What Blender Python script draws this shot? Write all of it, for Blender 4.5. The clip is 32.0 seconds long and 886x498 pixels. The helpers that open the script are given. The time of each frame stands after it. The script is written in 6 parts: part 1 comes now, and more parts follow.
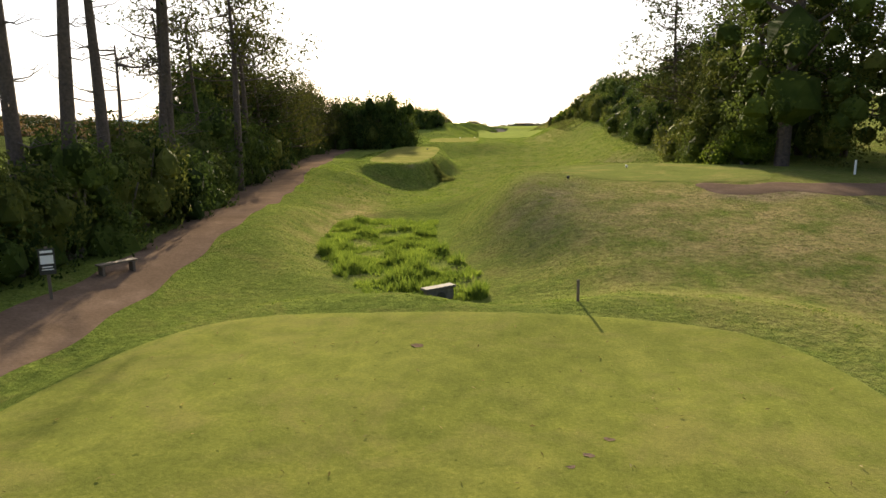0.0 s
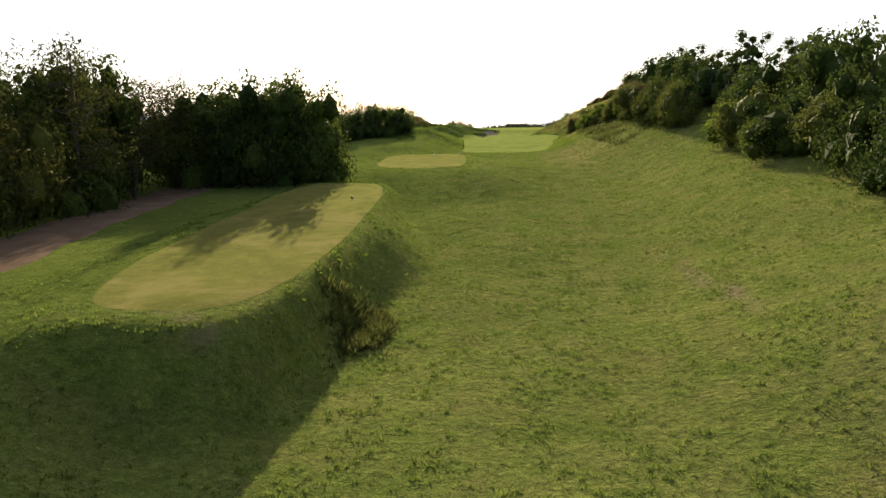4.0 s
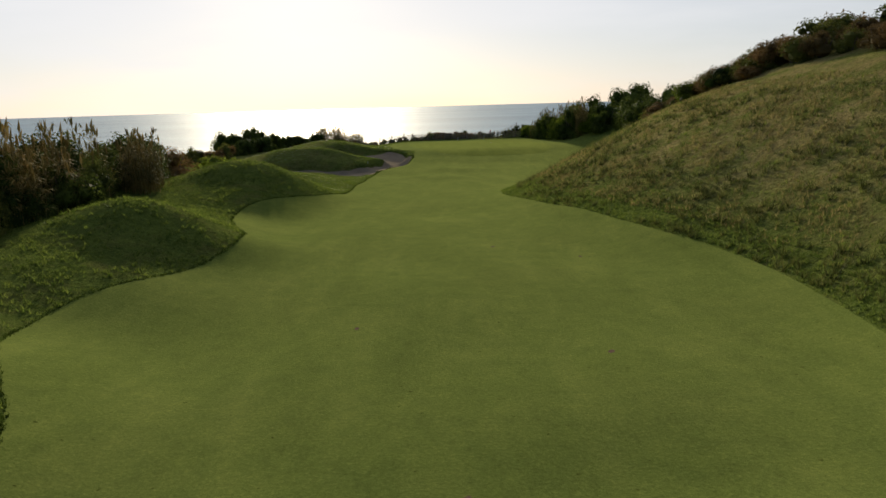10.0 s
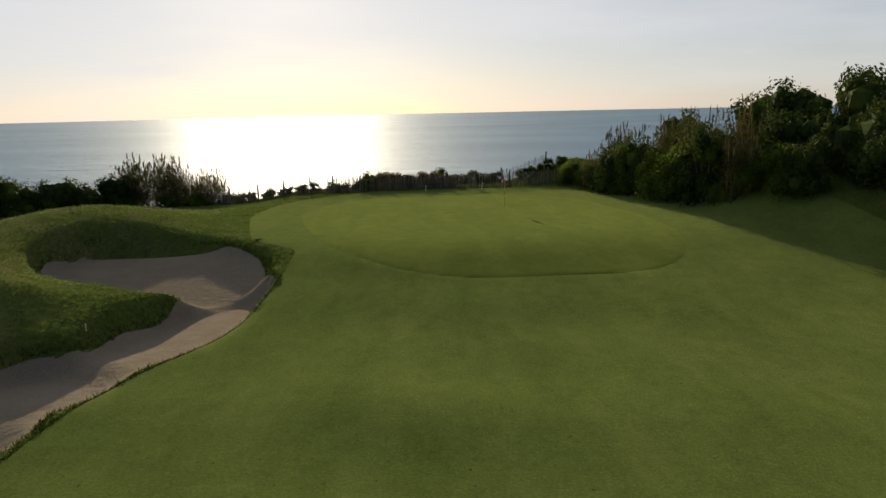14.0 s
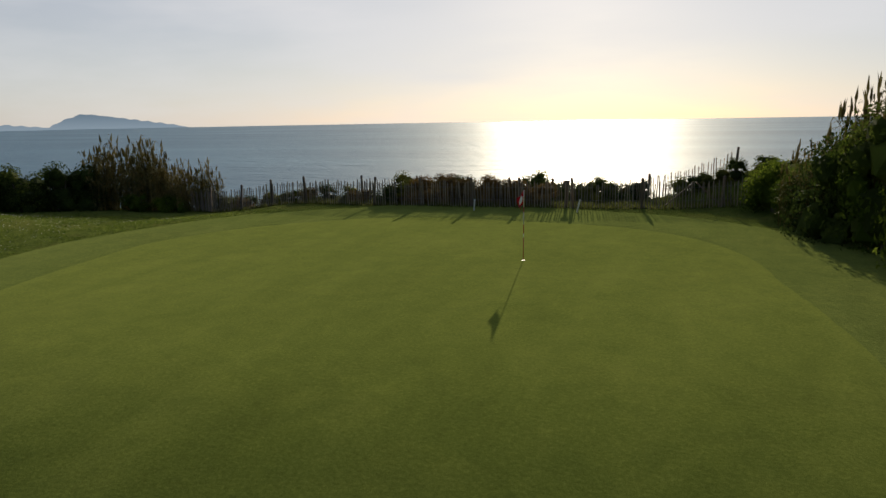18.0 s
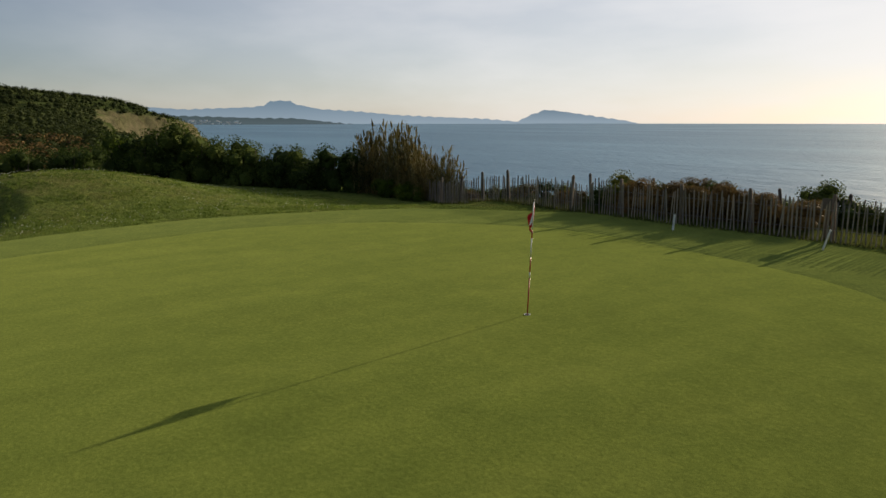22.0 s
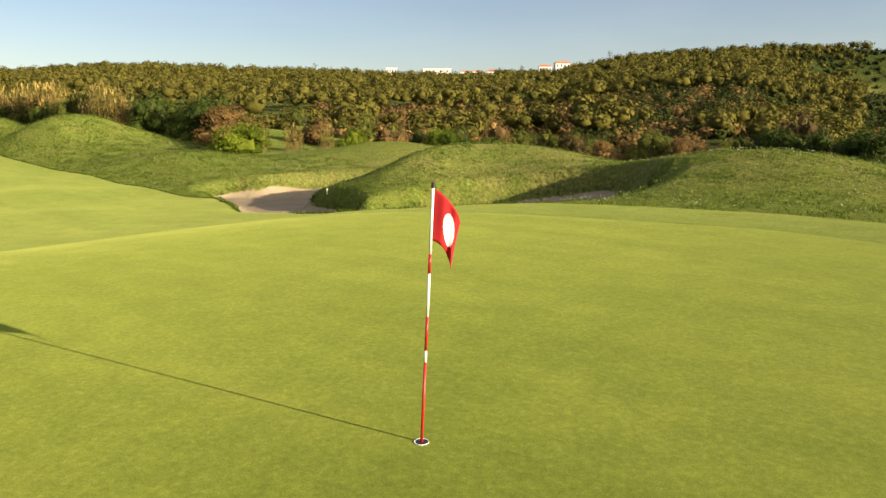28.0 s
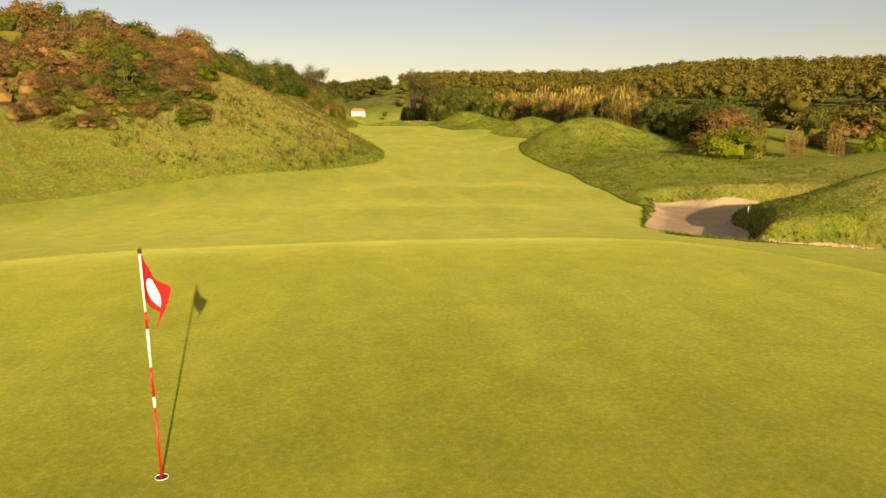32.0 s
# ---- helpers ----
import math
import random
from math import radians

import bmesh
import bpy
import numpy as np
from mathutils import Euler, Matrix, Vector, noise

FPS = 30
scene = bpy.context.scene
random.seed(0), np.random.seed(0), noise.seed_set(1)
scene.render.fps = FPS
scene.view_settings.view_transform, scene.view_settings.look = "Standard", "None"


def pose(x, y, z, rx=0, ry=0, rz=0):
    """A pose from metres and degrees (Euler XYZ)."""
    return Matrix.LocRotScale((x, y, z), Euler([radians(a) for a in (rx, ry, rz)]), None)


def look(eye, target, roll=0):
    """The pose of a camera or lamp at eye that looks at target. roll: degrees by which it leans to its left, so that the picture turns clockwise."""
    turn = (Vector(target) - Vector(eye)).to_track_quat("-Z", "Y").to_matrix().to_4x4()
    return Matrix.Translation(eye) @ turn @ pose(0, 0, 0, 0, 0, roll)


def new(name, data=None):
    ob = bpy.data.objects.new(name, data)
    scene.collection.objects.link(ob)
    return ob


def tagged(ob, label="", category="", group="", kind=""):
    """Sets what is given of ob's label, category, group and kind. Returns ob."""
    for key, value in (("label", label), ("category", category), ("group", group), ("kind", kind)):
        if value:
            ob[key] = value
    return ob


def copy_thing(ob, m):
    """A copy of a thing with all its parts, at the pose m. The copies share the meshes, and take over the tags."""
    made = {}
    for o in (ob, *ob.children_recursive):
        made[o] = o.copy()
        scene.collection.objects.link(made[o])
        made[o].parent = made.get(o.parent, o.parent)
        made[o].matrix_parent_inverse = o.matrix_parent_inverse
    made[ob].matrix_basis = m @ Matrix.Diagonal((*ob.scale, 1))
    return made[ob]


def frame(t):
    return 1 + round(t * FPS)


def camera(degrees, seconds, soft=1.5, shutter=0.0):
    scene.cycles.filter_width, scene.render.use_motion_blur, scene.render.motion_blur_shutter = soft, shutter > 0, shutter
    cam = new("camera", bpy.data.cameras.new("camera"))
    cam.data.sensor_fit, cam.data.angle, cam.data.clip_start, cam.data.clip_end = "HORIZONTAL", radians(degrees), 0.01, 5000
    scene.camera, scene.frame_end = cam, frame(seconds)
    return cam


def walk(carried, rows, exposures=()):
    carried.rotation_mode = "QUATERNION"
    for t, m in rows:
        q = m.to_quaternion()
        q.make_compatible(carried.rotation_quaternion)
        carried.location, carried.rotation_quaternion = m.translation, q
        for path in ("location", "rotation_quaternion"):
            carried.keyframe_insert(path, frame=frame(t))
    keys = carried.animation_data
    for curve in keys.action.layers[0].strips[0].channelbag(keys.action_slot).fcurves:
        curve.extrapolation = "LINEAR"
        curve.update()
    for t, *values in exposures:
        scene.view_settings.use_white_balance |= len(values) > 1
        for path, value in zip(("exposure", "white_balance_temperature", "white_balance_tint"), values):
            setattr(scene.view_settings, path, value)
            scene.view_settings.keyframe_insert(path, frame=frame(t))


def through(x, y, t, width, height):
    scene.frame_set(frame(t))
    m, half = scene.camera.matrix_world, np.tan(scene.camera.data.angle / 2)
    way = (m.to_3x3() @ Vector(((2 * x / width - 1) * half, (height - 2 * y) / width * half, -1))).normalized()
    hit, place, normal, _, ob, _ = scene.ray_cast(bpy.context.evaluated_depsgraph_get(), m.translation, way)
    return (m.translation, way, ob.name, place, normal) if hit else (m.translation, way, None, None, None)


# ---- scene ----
cam = camera(63.9, 32.0)
PATH = [
    (0, (-4.321, -293.44, 6.334), (-4.557, -291.491, 5.954), -0.59),
    (0.5, (-4.695, -288.347, 6.38), (-4.931, -286.397, 6), -0.62),
    (1, (-5.094, -282.894, 6.441), (-5.33, -280.945, 6.062), -0.62),
    (1.5, (-5.513, -277.099, 6.514), (-5.75, -275.15, 6.134), -0.60),
    (2, (-5.955, -270.95, 6.584), (-6.188, -269, 6.202), -0.56),
    (2.5, (-6.43, -264.339, 6.631), (-6.657, -262.389, 6.247), -0.55),
    (3, (-6.978, -257.055, 6.631), (-7.197, -255.105, 6.245), -0.60),
    (3.5, (-7.631, -248.906, 6.572), (-7.838, -246.955, 6.185), -0.67),
    (4, (-8.34, -239.909, 6.474), (-8.532, -237.956, 6.088), -0.65),
    (4.5, (-8.972, -230.314, 6.417), (-9.147, -228.359, 6.033), -0.50),
    (6.5, (-9.471, -188.995, 7.026), (-9.581, -187.038, 6.629), 0.03),
    (7, (-9.376, -178.054, 7.128), (-9.469, -176.097, 6.728), -0.23),
    (7.5, (-9.394, -167.222, 7.167), (-9.472, -165.264, 6.768), -0.62),
    (8, (-9.635, -156.826, 7.17), (-9.693, -154.867, 6.769), -0.99),
    (8.5, (-10.083, -146.944, 7.132), (-10.111, -144.986, 6.728), -1.25),
    (9, (-10.475, -137.232, 7.04), (-10.467, -135.273, 6.636), -1.39),
    (9.5, (-10.473, -127.211, 6.922), (-10.444, -125.253, 6.518), -1.48),
    (10, (-10.018, -116.712, 6.814), (-9.99, -114.754, 6.407), -1.58),
    (10.5, (-9.364, -105.947, 6.734), (-9.345, -103.989, 6.327), -1.66),
    (11, (-8.827, -95.285, 6.708), (-8.809, -93.327, 6.302), -1.69),
    (11.5, (-8.567, -85.057, 6.763), (-8.534, -83.1, 6.356), -1.65),
    (12, (-8.526, -75.529, 6.873), (-8.47, -73.571, 6.467), -1.57),
    (12.5, (-8.501, -66.917, 6.974), (-8.431, -64.959, 6.572), -1.48),
    (13, (-8.292, -59.39, 6.999), (-8.218, -57.431, 6.603), -1.41),
    (13.5, (-7.693, -52.943, 6.902), (-7.612, -50.983, 6.51), -1.33),
    (14, (-6.486, -47.343, 6.659), (-6.393, -45.383, 6.271), -1.25),
    (14.5, (-4.634, -42.277, 6.274), (-4.538, -40.317, 5.889), -1.19),
    (16.5, (2.697, -26.379, 4.648), (2.377, -24.44, 4.275), -1.13),
    (17, (3.57, -23.855, 4.469), (3.111, -21.944, 4.098), -1.12),
    (17.5, (4.331, -21.829, 4.327), (3.753, -19.95, 3.961), -1.08),
    (18, (5.085, -20.154, 4.206), (4.389, -18.314, 3.844), -0.99),
    (18.5, (5.862, -18.71, 4.105), (5.043, -16.921, 3.746), -0.86),
    (19, (6.671, -17.313, 4.01), (5.729, -15.586, 3.653), -0.69),
    (19.5, (7.449, -15.809, 3.903), (6.381, -14.156, 3.549), -0.50),
    (20, (8.115, -14.255, 3.801), (6.925, -12.686, 3.449), -0.34),
    (20.5, (8.659, -12.741, 3.731), (7.354, -11.268, 3.377), -0.23),
    (21, (9.068, -11.301, 3.682), (7.653, -9.933, 3.325), -0.16),
    (21.5, (9.36, -9.916, 3.633), (7.84, -8.667, 3.275), -0.12),
    (22, (9.554, -8.507, 3.575), (7.936, -7.387, 3.216), -0.06),
    (22.5, (9.649, -7.018, 3.503), (7.943, -6.038, 3.143), 0.01),
    (23, (9.665, -5.518, 3.422), (7.885, -4.682, 3.06), 0.10),
    (23.5, (9.57, -4.047, 3.342), (7.724, -3.367, 2.979), 0.15),
    (24, (9.354, -2.646, 3.273), (7.451, -2.152, 2.907), 0.17),
    (24.5, (9.014, -1.339, 3.21), (7.069, -1.058, 2.842), 0.16),
    (26.5, (6.6, 2.383, 2.948), (4.725, 1.788, 2.584), 0.09),
    (27, (5.783, 2.859, 2.871), (3.992, 2.049, 2.506), 0.05),
    (27.5, (4.931, 3.242, 2.768), (3.256, 2.212, 2.402), -0.00),
    (28, (4.061, 3.581, 2.639), (2.545, 2.329, 2.272), -0.01),
    (28.5, (3.201, 3.887, 2.507), (1.881, 2.431, 2.14), 0.02),
    (29, (2.395, 4.178, 2.399), (1.293, 2.55, 2.031), 0.06),
    (29.5, (1.644, 4.488, 2.328), (0.783, 2.721, 1.959), 0.04),
    (30, (0.922, 4.807, 2.305), (0.29, 2.946, 1.934), -0.09),
    (30.5, (0.199, 5.09, 2.355), (-0.273, 3.183, 1.982), -0.33),
    (31, (-0.52, 5.331, 2.518), (-0.914, 3.406, 2.144), -0.56),
    (31.5, (-1.199, 5.648, 2.811), (-1.525, 3.711, 2.437), -0.63),
    (32, (-1.834, 6.189, 3.227), (-2.068, 4.238, 2.855), -0.46),
]
EXPOSURES = [(0, 1.65, 6950, 9), (2, 1.82, 6950, 9), (4, 1.34, 6750, 8), (7, 0.65, 6500, 7), (9, 0.32, 6400, 8), (14, 0.02, 6400, 8), (17, 0.1, 6400, 8), (19, -0.2, 6400, 8), (22, 0.22, 6500, 8), (24, 0.62, 6700, 8), (27, 1.34, 7000, 8), (30, 1.0, 9000, 14), (32, 1.03, 11000, 18)]
walk(cam, [(t, look(*p)) for t, *p in PATH], EXPOSURES)

# ---- light ----
SUN_AZIMUTH, SUN_HEIGHT = -9.7, 15.0
sun = new("sun", bpy.data.lights.new("sun", "SUN"))
sun.data.energy, sun.data.angle, sun.data.color = 5.0, radians(0.53), (1.0, 0.85, 0.62)
sun.matrix_world = look((0, 0, 0), (-math.sin(radians(SUN_AZIMUTH)), -math.cos(radians(SUN_AZIMUTH)), -math.tan(radians(SUN_HEIGHT))))
world = bpy.data.worlds.new("sky")
scene.world = world
world.use_nodes = True
wn, wl = world.node_tree.nodes, world.node_tree.links
sky = wn.new("ShaderNodeTexSky")
sky.sky_type, sky.sun_disc = "NISHITA", False
sky.sun_elevation, sky.sun_rotation = radians(SUN_HEIGHT), radians(SUN_AZIMUTH % 360)
sky.altitude, sky.air_density, sky.dust_density, sky.ozone_density = 30, 0.9, 0.45, 1.2
wn["Background"].inputs["Strength"].default_value = 0.045
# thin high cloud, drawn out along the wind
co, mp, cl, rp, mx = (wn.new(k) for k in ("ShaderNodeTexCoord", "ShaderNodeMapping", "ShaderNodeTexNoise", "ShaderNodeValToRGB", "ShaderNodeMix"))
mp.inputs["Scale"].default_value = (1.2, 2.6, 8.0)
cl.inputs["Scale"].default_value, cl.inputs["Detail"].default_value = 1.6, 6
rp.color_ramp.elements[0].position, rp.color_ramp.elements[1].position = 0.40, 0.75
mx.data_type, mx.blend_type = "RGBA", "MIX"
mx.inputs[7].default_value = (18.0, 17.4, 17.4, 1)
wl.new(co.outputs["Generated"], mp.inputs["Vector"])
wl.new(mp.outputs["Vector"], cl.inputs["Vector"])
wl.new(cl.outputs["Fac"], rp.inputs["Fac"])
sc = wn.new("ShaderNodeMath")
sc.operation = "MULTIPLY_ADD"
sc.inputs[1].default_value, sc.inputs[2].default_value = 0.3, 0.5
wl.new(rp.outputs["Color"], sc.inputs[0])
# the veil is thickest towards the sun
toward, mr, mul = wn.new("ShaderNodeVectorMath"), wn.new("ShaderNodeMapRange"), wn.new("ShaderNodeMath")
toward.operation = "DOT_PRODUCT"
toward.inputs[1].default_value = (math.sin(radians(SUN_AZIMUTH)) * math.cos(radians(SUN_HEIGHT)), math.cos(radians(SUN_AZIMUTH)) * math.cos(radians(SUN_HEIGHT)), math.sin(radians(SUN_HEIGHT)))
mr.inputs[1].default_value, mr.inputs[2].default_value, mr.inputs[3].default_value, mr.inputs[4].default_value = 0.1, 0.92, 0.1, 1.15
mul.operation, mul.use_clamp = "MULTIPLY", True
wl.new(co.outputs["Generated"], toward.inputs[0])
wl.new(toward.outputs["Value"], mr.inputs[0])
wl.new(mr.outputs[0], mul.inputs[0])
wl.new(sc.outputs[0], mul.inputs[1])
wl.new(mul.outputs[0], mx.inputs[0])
soft = wn.new("ShaderNodeHueSaturation")
soft.inputs["Saturation"].default_value, soft.inputs["Value"].default_value = 1.1, 1.1
wl.new(sky.outputs["Color"], soft.inputs["Color"])
tint = wn.new("ShaderNodeMix")
tint.data_type, tint.blend_type = "RGBA", "MULTIPLY"
tint.inputs[0].default_value, tint.inputs[7].default_value = 1.0, (0.97, 1.0, 1.18, 1)
wl.new(soft.outputs["Color"], tint.inputs[6])
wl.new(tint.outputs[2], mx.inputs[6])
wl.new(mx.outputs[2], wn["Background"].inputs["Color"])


# ---- materials ----
def material(name):
    m = bpy.data.materials.new(name)
    m.use_nodes = True
    return m, m.node_tree.nodes, m.node_tree.links, m.node_tree.nodes["Principled BSDF"]


def noise_node(n, l, scale, detail=4.0, rough=0.55, vec=None, dist=0.0):
    t = n.new("ShaderNodeTexNoise")
    t.inputs["Scale"].default_value, t.inputs["Detail"].default_value = scale, detail
    t.inputs["Roughness"].default_value, t.inputs["Distortion"].default_value = rough, dist
    if vec is not None:
        l.new(vec, t.inputs["Vector"])
    return t


def ramp(n, l, src, stops):
    r = n.new("ShaderNodeValToRGB")
    els = r.color_ramp.elements
    while len(els) < len(stops):
        els.new(0.5)
    for e, (p, c) in zip(els, stops):
        e.position, e.color = p, (*c, 1) if len(c) == 3 else c
    l.new(src, r.inputs["Fac"])
    return r


def blend(n, l, fac, a, b, mode="MIX"):
    m = n.new("ShaderNodeMix")
    m.data_type, m.blend_type = "RGBA", mode
    for sock, v in ((m.inputs[0], fac), (m.inputs[6], a), (m.inputs[7], b)):
        if hasattr(v, "links"):
            l.new(v, sock)
        elif isinstance(v, (int, float)):
            sock.default_value = v
        else:
            sock.default_value = (*v, 1)
    return m.outputs[2]


def bump(n, l, b, src, strength, dist, normal=None):
    k = n.new("ShaderNodeBump")
    k.inputs["Strength"].default_value, k.inputs["Distance"].default_value = strength, dist
    l.new(src, k.inputs["Height"])
    if normal is not None:
        l.new(normal, k.inputs["Normal"])
    l.new(k.outputs["Normal"], b.inputs["Normal"])
    return k.outputs["Normal"]


def place(n, scale=(1, 1, 1)):
    g = n.new("ShaderNodeNewGeometry")
    return g.outputs["Position"]


def turf(name, dark, mid, light, blade, deep, dry=None, patch=0.12, streak=0.0, worn=0.0, pits=False, blotch=1.0, sheen=0.1):
    """Mown or rough grass: fine blades, tufts and broad patches of colour."""
    m, n, l, b = material(name)
    p = place(n)
    broad = noise_node(n, l, patch, 5, 0.6, p)
    tuft = noise_node(n, l, blade * 0.22, 5, 0.65, p)
    fine = noise_node(n, l, blade, 3, 0.7, p)
    c1 = ramp(n, l, broad.outputs["Fac"], [(0.32, dark), (0.5, mid), (0.68, light)]).outputs["Color"]
    c2 = blend(n, l, 0.65, c1, ramp(n, l, tuft.outputs["Fac"], [(0.3, tuple(v * 0.45 for v in dark)), (0.55, mid), (0.75, tuple(min(1, v * 1.5) for v in light))]).outputs["Color"])
    c3 = blend(n, l, 0.35, c2, ramp(n, l, fine.outputs["Fac"], [(0.3, tuple(v * 0.35 for v in dark)), (0.7, tuple(min(1, v * 1.5) for v in light))]).outputs["Color"])
    if streak:
        # the lay of the grass left by the mower, drawn out along the hole
        mp2 = n.new("ShaderNodeMapping")
        mp2.inputs["Scale"].default_value = (1.0, 0.3, 1.0)
        mp2.inputs["Rotation"].default_value = (0, 0, radians(4))
        l.new(p, mp2.inputs["Vector"])
        lay = noise_node(n, l, 0.55, 6, 0.65, mp2.outputs["Vector"], 0.4)
        c3 = blend(n, l, streak, c3, ramp(n, l, lay.outputs["Fac"], [(0.32, tuple(v * 0.6 for v in dark)), (0.5, mid), (0.68, tuple(min(1, v * 1.35) for v in light))]).outputs["Color"])
    mott = noise_node(n, l, 1.3, 5, 0.7, p, 0.3)
    c3 = blend(n, l, 1.0, c3, ramp(n, l, mott.outputs["Fac"], [(0.32, tuple(1 - blotch * v for v in (0.26, 0.22, 0.2))), (0.68, tuple(1 + blotch * v for v in (0.25, 0.2, 0.15)))]).outputs["Color"], "MULTIPLY")
    if pits:
        pit = noise_node(n, l, 5.5, 2, 0.5, p)
        c3 = blend(n, l, ramp(n, l, pit.outputs["Fac"], [(0.71, (0, 0, 0)), (0.76, (0.8, 0.8, 0.8))]).outputs["Color"], c3, (0.05, 0.065, 0.012))
    if worn:
        wear = noise_node(n, l, 0.42, 6, 0.7, p, 0.5)
        c3 = blend(n, l, ramp(n, l, wear.outputs["Fac"], [(0.50, (0, 0, 0)), (0.64, (worn, worn, worn))]).outputs["Color"], c3,
                   ramp(n, l, fine.outputs["Fac"], [(0.3, (0.12, 0.095, 0.03)), (0.7, (0.3, 0.235, 0.10))]).outputs["Color"])
    if dry:
        at = n.new("ShaderNodeAttribute")
        at.attribute_name = "dry"
        mixd = n.new("ShaderNodeMath")
        mixd.operation, mixd.use_clamp = "MULTIPLY", True
        tw = ramp(n, l, noise_node(n, l, 0.5, 6, 0.7, p).outputs["Fac"], [(0.34, (0, 0, 0)), (0.62, (1, 1, 1))])
        l.new(at.outputs["Fac"], mixd.inputs[0])
        l.new(tw.outputs["Color"], mixd.inputs[1])
        dc = ramp(n, l, tuft.outputs["Fac"], [(0.3, tuple(v * 0.4 for v in dry)), (0.5, dry), (0.72, tuple(min(1, v * 1.5) for v in dry))]).outputs["Color"]
        c3 = blend(n, l, mixd.outputs[0], c3, dc)
        for attr, tint in (("bare", (0.30, 0.22, 0.15)), ("rock", (0.6, 0.44, 0.29)), ("scrub", (0.035, 0.05, 0.016))):
            ab = n.new("ShaderNodeAttribute")
            ab.attribute_name = attr
            soil = ramp(n, l, noise_node(n, l, {"bare": 2.2, "rock": 0.12, "scrub": 0.16}[attr], 8, 0.7, p).outputs["Fac"], [(0.34, tuple(v * 0.4 for v in tint)), (0.66, tuple(v * 1.35 for v in tint))]).outputs["Color"]
            c3 = blend(n, l, ab.outputs["Fac"], c3, soil)
    # blades scatter light back towards the sun and glow a little where they are looked at edge on
    b.inputs["Diffuse Roughness"].default_value = 0.25
    b.inputs["Roughness"].default_value, b.inputs["Specular IOR Level"].default_value = 0.55, 0.0
    b.inputs["Sheen Weight"].default_value, b.inputs["Sheen Roughness"].default_value = sheen, 0.4
    b.inputs["Sheen Tint"].default_value = (0.75, 0.85, 0.28, 1)
    l.new(c3, b.inputs["Base Color"])
    k = None
    if dry:
        k = bump(n, l, b, noise_node(n, l, 3.1, 5, 0.7, p, 0.1).outputs["Fac"], 1.0, 0.42)
    k = bump(n, l, b, tuft.outputs["Fac"], 0.8, deep, k)
    bump(n, l, b, fine.outputs["Fac"], 0.6, deep * 0.4, k)
    return m


def leafy(name, dark, light, through=0.35, vary=0.35):
    """Leaves that let some light through, each clump a little different."""
    m, n, l, b = material(name)
    g = n.new("ShaderNodeNewGeometry")
    o = n.new("ShaderNodeObjectInfo")
    c = ramp(n, l, g.outputs["Random Per Island"], [(0.0, dark), (1.0, light)]).outputs["Color"]
    t = ramp(n, l, o.outputs["Random"], [(0.0, (1 - vary, 1 - vary * 0.8, 1 - vary)), (1.0, (1 + vary, 1 + vary * 0.7, 1))]).outputs["Color"]
    c = blend(n, l, 1.0, c, t, "MULTIPLY")
    nz = noise_node(n, l, 0.9, 3, 0.5, g.outputs["Position"])
    c = blend(n, l, 1.0, c, ramp(n, l, nz.outputs["Fac"], [(0.3, (0.6, 0.65, 0.6)), (0.7, (1.25, 1.2, 1.1))]).outputs["Color"], "MULTIPLY")
    l.new(c, b.inputs["Base Color"])
    b.inputs["Roughness"].default_value, b.inputs["Specular IOR Level"].default_value = 0.75, 0.06
    tr = n.new("ShaderNodeBsdfTranslucent")
    l.new(c, tr.inputs["Color"])
    ms = n.new("ShaderNodeMixShader")
    ms.inputs["Fac"].default_value = through
    l.new(b.outputs["BSDF"], ms.inputs[1])
    l.new(tr.outputs["BSDF"], ms.inputs[2])
    l.new(ms.outputs["Shader"], n["Material Output"].inputs["Surface"])
    return m


def plain(name, colour, rough=0.6, metal=0.0, grain=20.0, depth=0.002, vary=0.25):
    m, n, l, b = material(name)
    tc = n.new("ShaderNodeTexCoord")
    nz = noise_node(n, l, grain, 6, 0.6, tc.outputs["Object"])
    c = ramp(n, l, nz.outputs["Fac"], [(0.3, tuple(v * (1 - vary) for v in colour)), (0.7, tuple(min(1, v * (1 + vary)) for v in colour))]).outputs["Color"]
    l.new(c, b.inputs["Base Color"])
    b.inputs["Roughness"].default_value, b.inputs["Metallic"].default_value = rough, metal
    bump(n, l, b, nz.outputs["Fac"], 0.5, depth)
    return m


def wooden(name, dark, light):
    m, n, l, b = material(name)
    tc, o = n.new("ShaderNodeTexCoord"), n.new("ShaderNodeObjectInfo")
    mpn = n.new("ShaderNodeMapping")
    mpn.inputs["Scale"].default_value = (30, 30, 2)
    l.new(tc.outputs["Object"], mpn.inputs["Vector"])
    nz = noise_node(n, l, 2.0, 6, 0.65, mpn.outputs["Vector"])
    c = ramp(n, l, nz.outputs["Fac"], [(0.3, dark), (0.7, light)]).outputs["Color"]
    t = ramp(n, l, o.outputs["Random"], [(0.0, (0.6, 0.6, 0.62)), (1.0, (1.3, 1.25, 1.2))]).outputs["Color"]
    l.new(blend(n, l, 1.0, c, t, "MULTIPLY"), b.inputs["Base Color"])
    b.inputs["Roughness"].default_value = 0.85
    bump(n, l, b, nz.outputs["Fac"], 0.6, 0.004)
    return m


